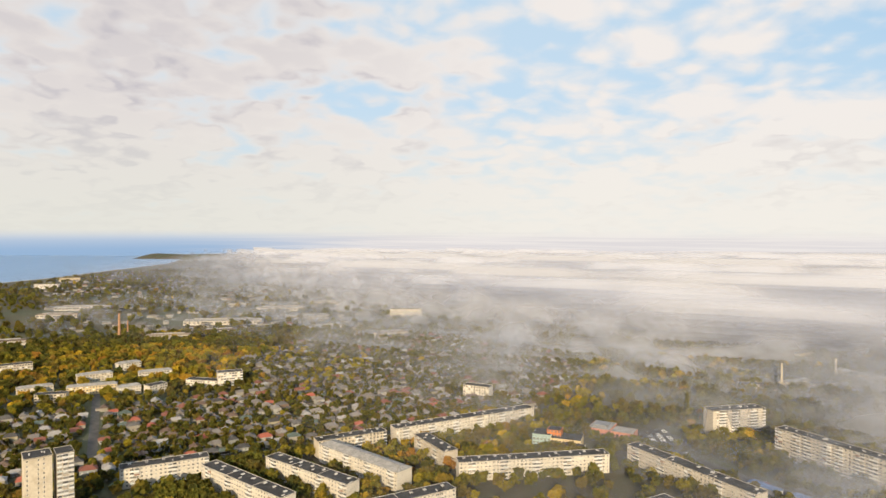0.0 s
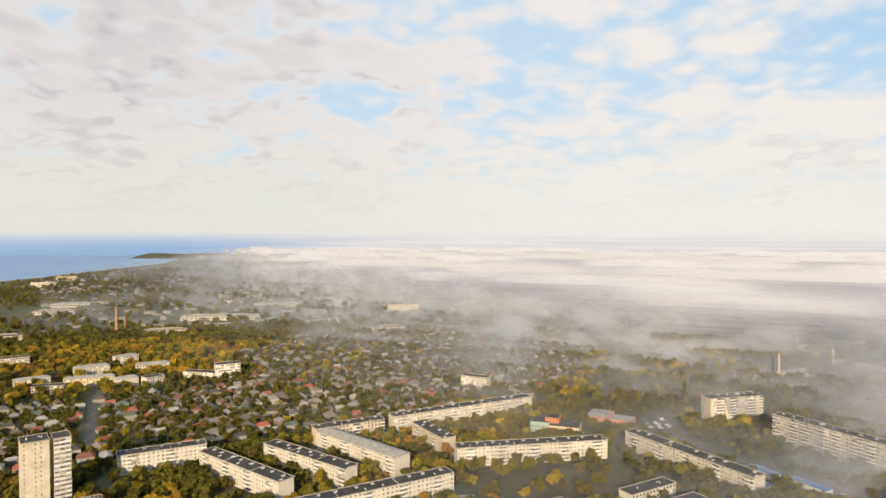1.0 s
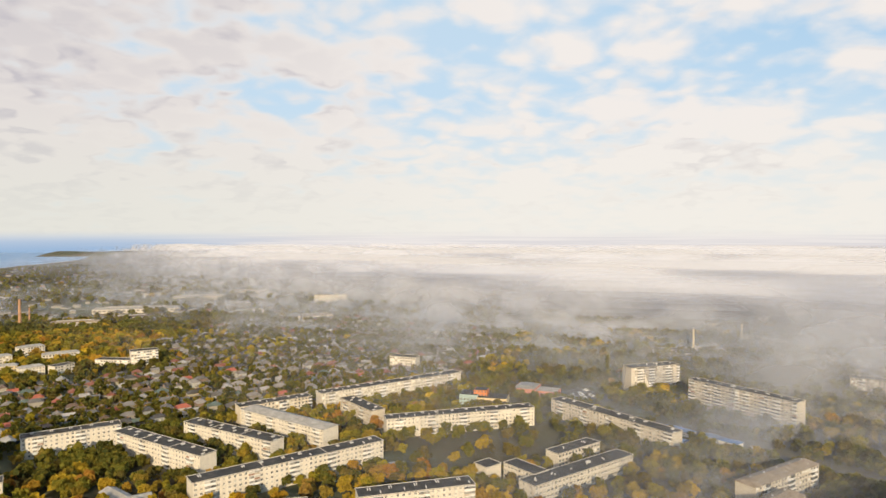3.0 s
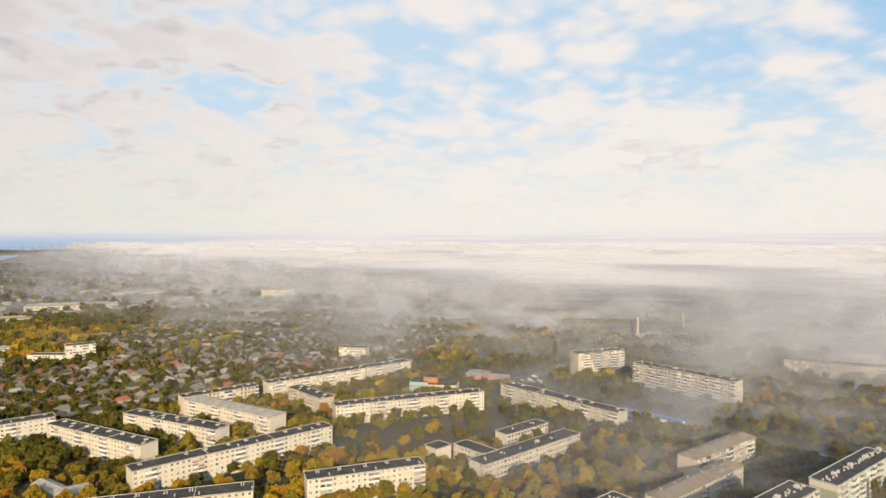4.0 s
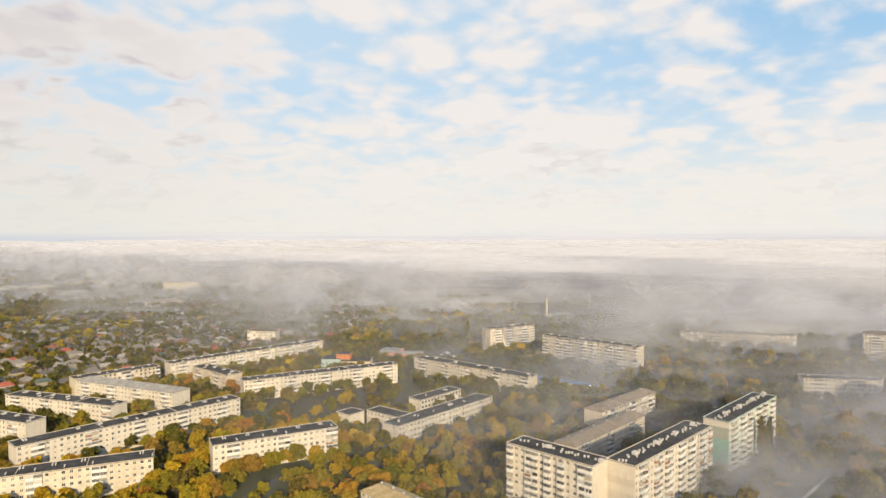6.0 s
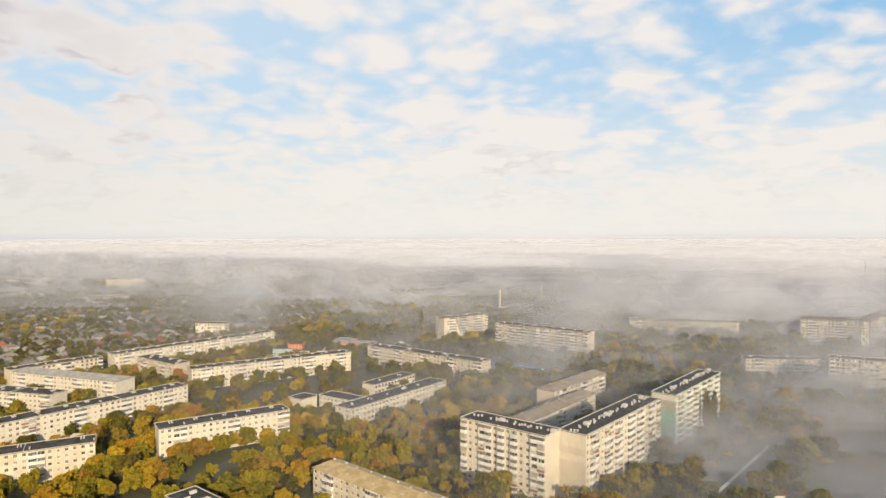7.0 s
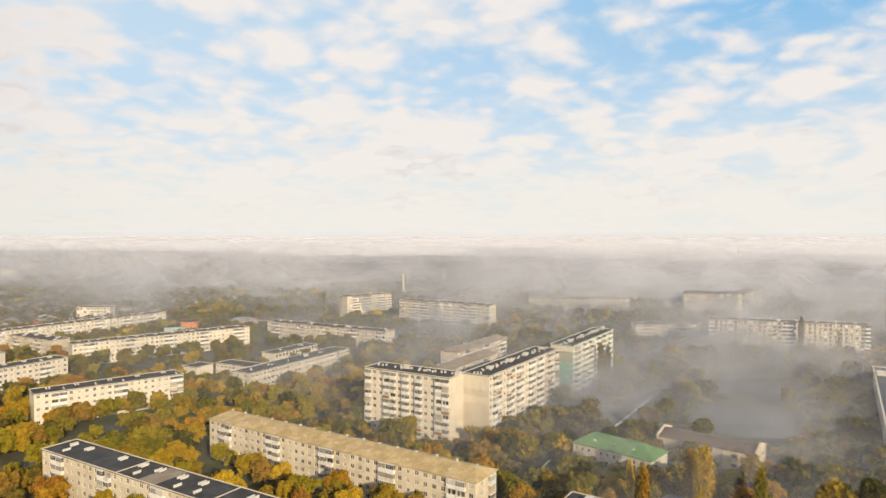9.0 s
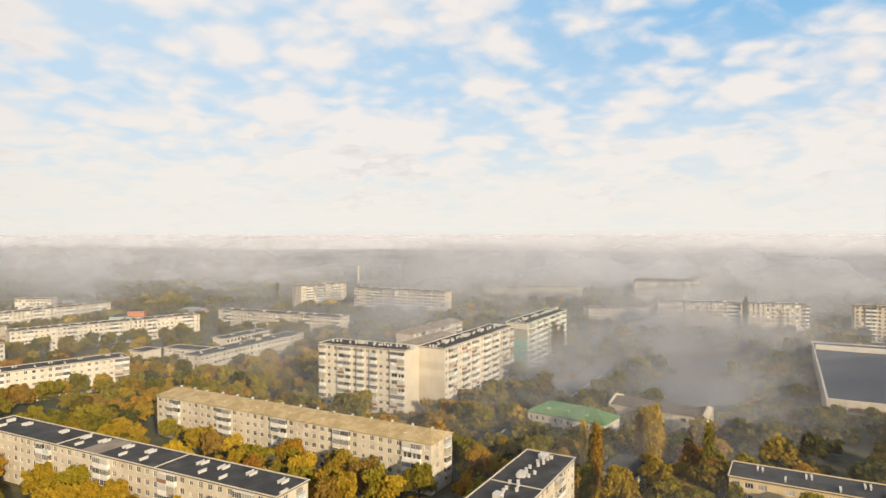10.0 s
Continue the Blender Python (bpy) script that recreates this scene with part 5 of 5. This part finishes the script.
# bushes of the waste ground between the halls
temps = [crown_template("round", 70, 0.62, 500 + k) * np.array((0.62, 0.62, 0.40)) for k in range(6)]
out, tone = [], []
for k in range(4200):
    x, y = tr.uniform(125, 400), tr.uniform(110, 300)
    if not clear_of(x, y, 1.0) or noise.noise((x * 0.03, y * 0.03, 6.0)) < -0.36:
        continue
    a, sc = tr.uniform(0, 6.28), tr.uniform(0.6, 1.35)
    R = np.array(((math.cos(a), -math.sin(a), 0), (math.sin(a), math.cos(a), 0), (0, 0, 1.0))) * sc
    q = temps[tr.randrange(6)] @ R.T
    q[:, :, 0] += x
    q[:, :, 1] += y
    q[:, :, 2] -= 0.5 * sc
    out.append(q)
    tone.append(np.full(70, 0.12 + tr.random() * 0.36 + (0.45 if tr.random() < 0.25 else 0.0)))
me = quads_mesh("scrub", np.concatenate(out), np.concatenate(tone))
me.materials.append(M["grove"])
tagged(new("scrub", me), "brown and olive scrub on waste ground", "bushes", kind="stuff")


# ---- parked cars ----
def car_meshes():
    body, cabin, wheel = bmesh.new(), bmesh.new(), bmesh.new()
    prof = [(-2.1, 0.35), (2.1, 0.35), (2.1, 0.75), (1.2, 0.92), (-2.0, 0.95), (-2.1, 0.7)]
    a, b = [[body.verts.new((x, y, z)) for x, z in prof] for y in (-0.85, 0.85)]
    body.faces.new(a)
    body.faces.new(b[::-1])
    for i in range(6):
        body.faces.new((a[i], b[i], b[(i + 1) % 6], a[(i + 1) % 6]))
    bmesh.ops.recalc_face_normals(body, faces=body.faces)
    v = [cabin.verts.new(p) for p in ((-1.8, -0.75, 0.94), (1.1, -0.75, 0.92), (1.1, 0.75, 0.92), (-1.8, 0.75, 0.94), (-1.3, -0.62, 1.45), (0.3, -0.62, 1.45), (0.3, 0.62, 1.45), (-1.3, 0.62, 1.45))]
    for f in BOX:
        cabin.faces.new([v[i] for i in f]).material_index = 1 if f == BOX[1] else 0
    bmesh.ops.create_cone(wheel, cap_ends=True, segments=10, radius1=0.32, radius2=0.32, depth=0.2, matrix=Matrix.Rotation(radians(90), 4, "X"))
    out = []
    for nm, bm, mats in (("body", body, ["car"]), ("cabin", cabin, ["glass", "car"]), ("wheel", wheel, ["dark"])):
        me = bpy.data.meshes.new(nm)
        bm.to_mesh(me)
        bm.free()
        for k in mats:
            me.materials.append(M[k])
        out.append(me)
    return out


CAR = car_meshes()


def parked(x, y, ang):
    thing = empty("car", pose(x, y, 0.1, 0, 0, ang), "parked saloon car, dusty paint, on asphalt", "car", "parked cars")
    share("body", CAR[0], thing, Matrix.Identity(4))
    share("cabin", CAR[1], thing, Matrix.Identity(4))
    for wx in (-1.3, 1.3):
        for wy in (-0.78, 0.78):
            share("wheel", CAR[2], thing, pose(wx, wy, 0.32))


quad_sheet("car_park", [(178, 590), (188, 546), (222, 552), (204, 600)], 0.10, "asphalt", "worn asphalt car park beside a shop", "car park")
cr = random.Random(11)
for row in range(3):
    for k in range(8):
        if cr.random() < 0.72:
            parked(186 + 8.5 * row + 0.9 * k * 0.35, 556 + 4.6 * k + 1.4 * row, 10 + cr.uniform(-6, 6) + (180 if cr.random() < 0.5 else 0))
for t in (0.12, 0.2, 0.33, 0.41, 0.58, 0.7, 0.83):
    parked(166 + 164 * t + 4.6, 585 - 295 * t + 2.4, -61)

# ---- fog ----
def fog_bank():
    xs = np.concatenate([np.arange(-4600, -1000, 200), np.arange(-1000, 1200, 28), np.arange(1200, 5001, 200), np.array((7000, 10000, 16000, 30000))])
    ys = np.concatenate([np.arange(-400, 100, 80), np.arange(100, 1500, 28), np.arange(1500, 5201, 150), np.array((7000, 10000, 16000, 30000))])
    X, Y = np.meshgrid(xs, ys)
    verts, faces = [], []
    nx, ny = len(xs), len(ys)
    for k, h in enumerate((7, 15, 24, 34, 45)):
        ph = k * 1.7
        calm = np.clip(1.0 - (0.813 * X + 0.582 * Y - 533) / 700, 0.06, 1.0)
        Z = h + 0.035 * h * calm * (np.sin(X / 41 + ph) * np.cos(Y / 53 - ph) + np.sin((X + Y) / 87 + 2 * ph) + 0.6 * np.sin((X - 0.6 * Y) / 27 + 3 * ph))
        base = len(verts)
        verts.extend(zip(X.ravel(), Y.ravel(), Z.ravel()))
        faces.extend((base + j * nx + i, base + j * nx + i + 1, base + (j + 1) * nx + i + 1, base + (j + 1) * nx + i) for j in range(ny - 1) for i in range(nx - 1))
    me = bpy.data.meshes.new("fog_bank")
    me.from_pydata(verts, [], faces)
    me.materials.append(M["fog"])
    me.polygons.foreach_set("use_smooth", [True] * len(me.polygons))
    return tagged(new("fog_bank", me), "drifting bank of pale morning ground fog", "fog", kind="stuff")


def fog_billows():
    """Upright wavy sheets through the whole depth of the fog, closer together near by."""
    verts, faces, depth = [], [], []
    dx, dy = math.sin(radians(27)), math.cos(radians(27))
    r0, k = 105.0, 0
    up = np.array((0, 7, 15, 24, 34, 45, 57, 70.0))
    while r0 < 4600:
        gap = max(24.0, 0.085 * r0)
        along = np.linspace(-1.5 * r0 - 150, 1.5 * r0 + 150, 90)
        A, Z = np.meshgrid(along, up)
        w = gap * 0.30
        S = r0 + w * np.sin(A / (3.1 * gap) + 1.9 * k) + 0.5 * w * np.sin(A / (1.3 * gap) + 0.8 * k) + 0.2 * Z * np.sin(A / (4.2 * gap) + k)
        ox, oy = S * dx + A * dy, S * dy - A * dx
        base, n = len(verts), len(along)
        verts.extend(zip(ox.ravel(), oy.ravel(), Z.ravel()))
        depth.extend([gap] * ox.size)
        faces.extend((base + j * n + i, base + j * n + i + 1, base + (j + 1) * n + i + 1, base + (j + 1) * n + i) for j in range(len(up) - 1) for i in range(n - 1))
        r0, k = r0 + gap, k + 1
    me = bpy.data.meshes.new("fog_billows")
    me.from_pydata(verts, [], faces)
    at = me.attributes.new("depth", "FLOAT", "POINT")
    at.data.foreach_set("value", np.array(depth, dtype=np.float32))
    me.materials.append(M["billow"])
    me.polygons.foreach_set("use_smooth", [True] * len(me.polygons))
    return tagged(new("fog_billows", me), "rolling wisps of fog along the bank's edge", "fog", kind="stuff")


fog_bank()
fog_billows()
scene.cycles.transparent_max_bounces = 64
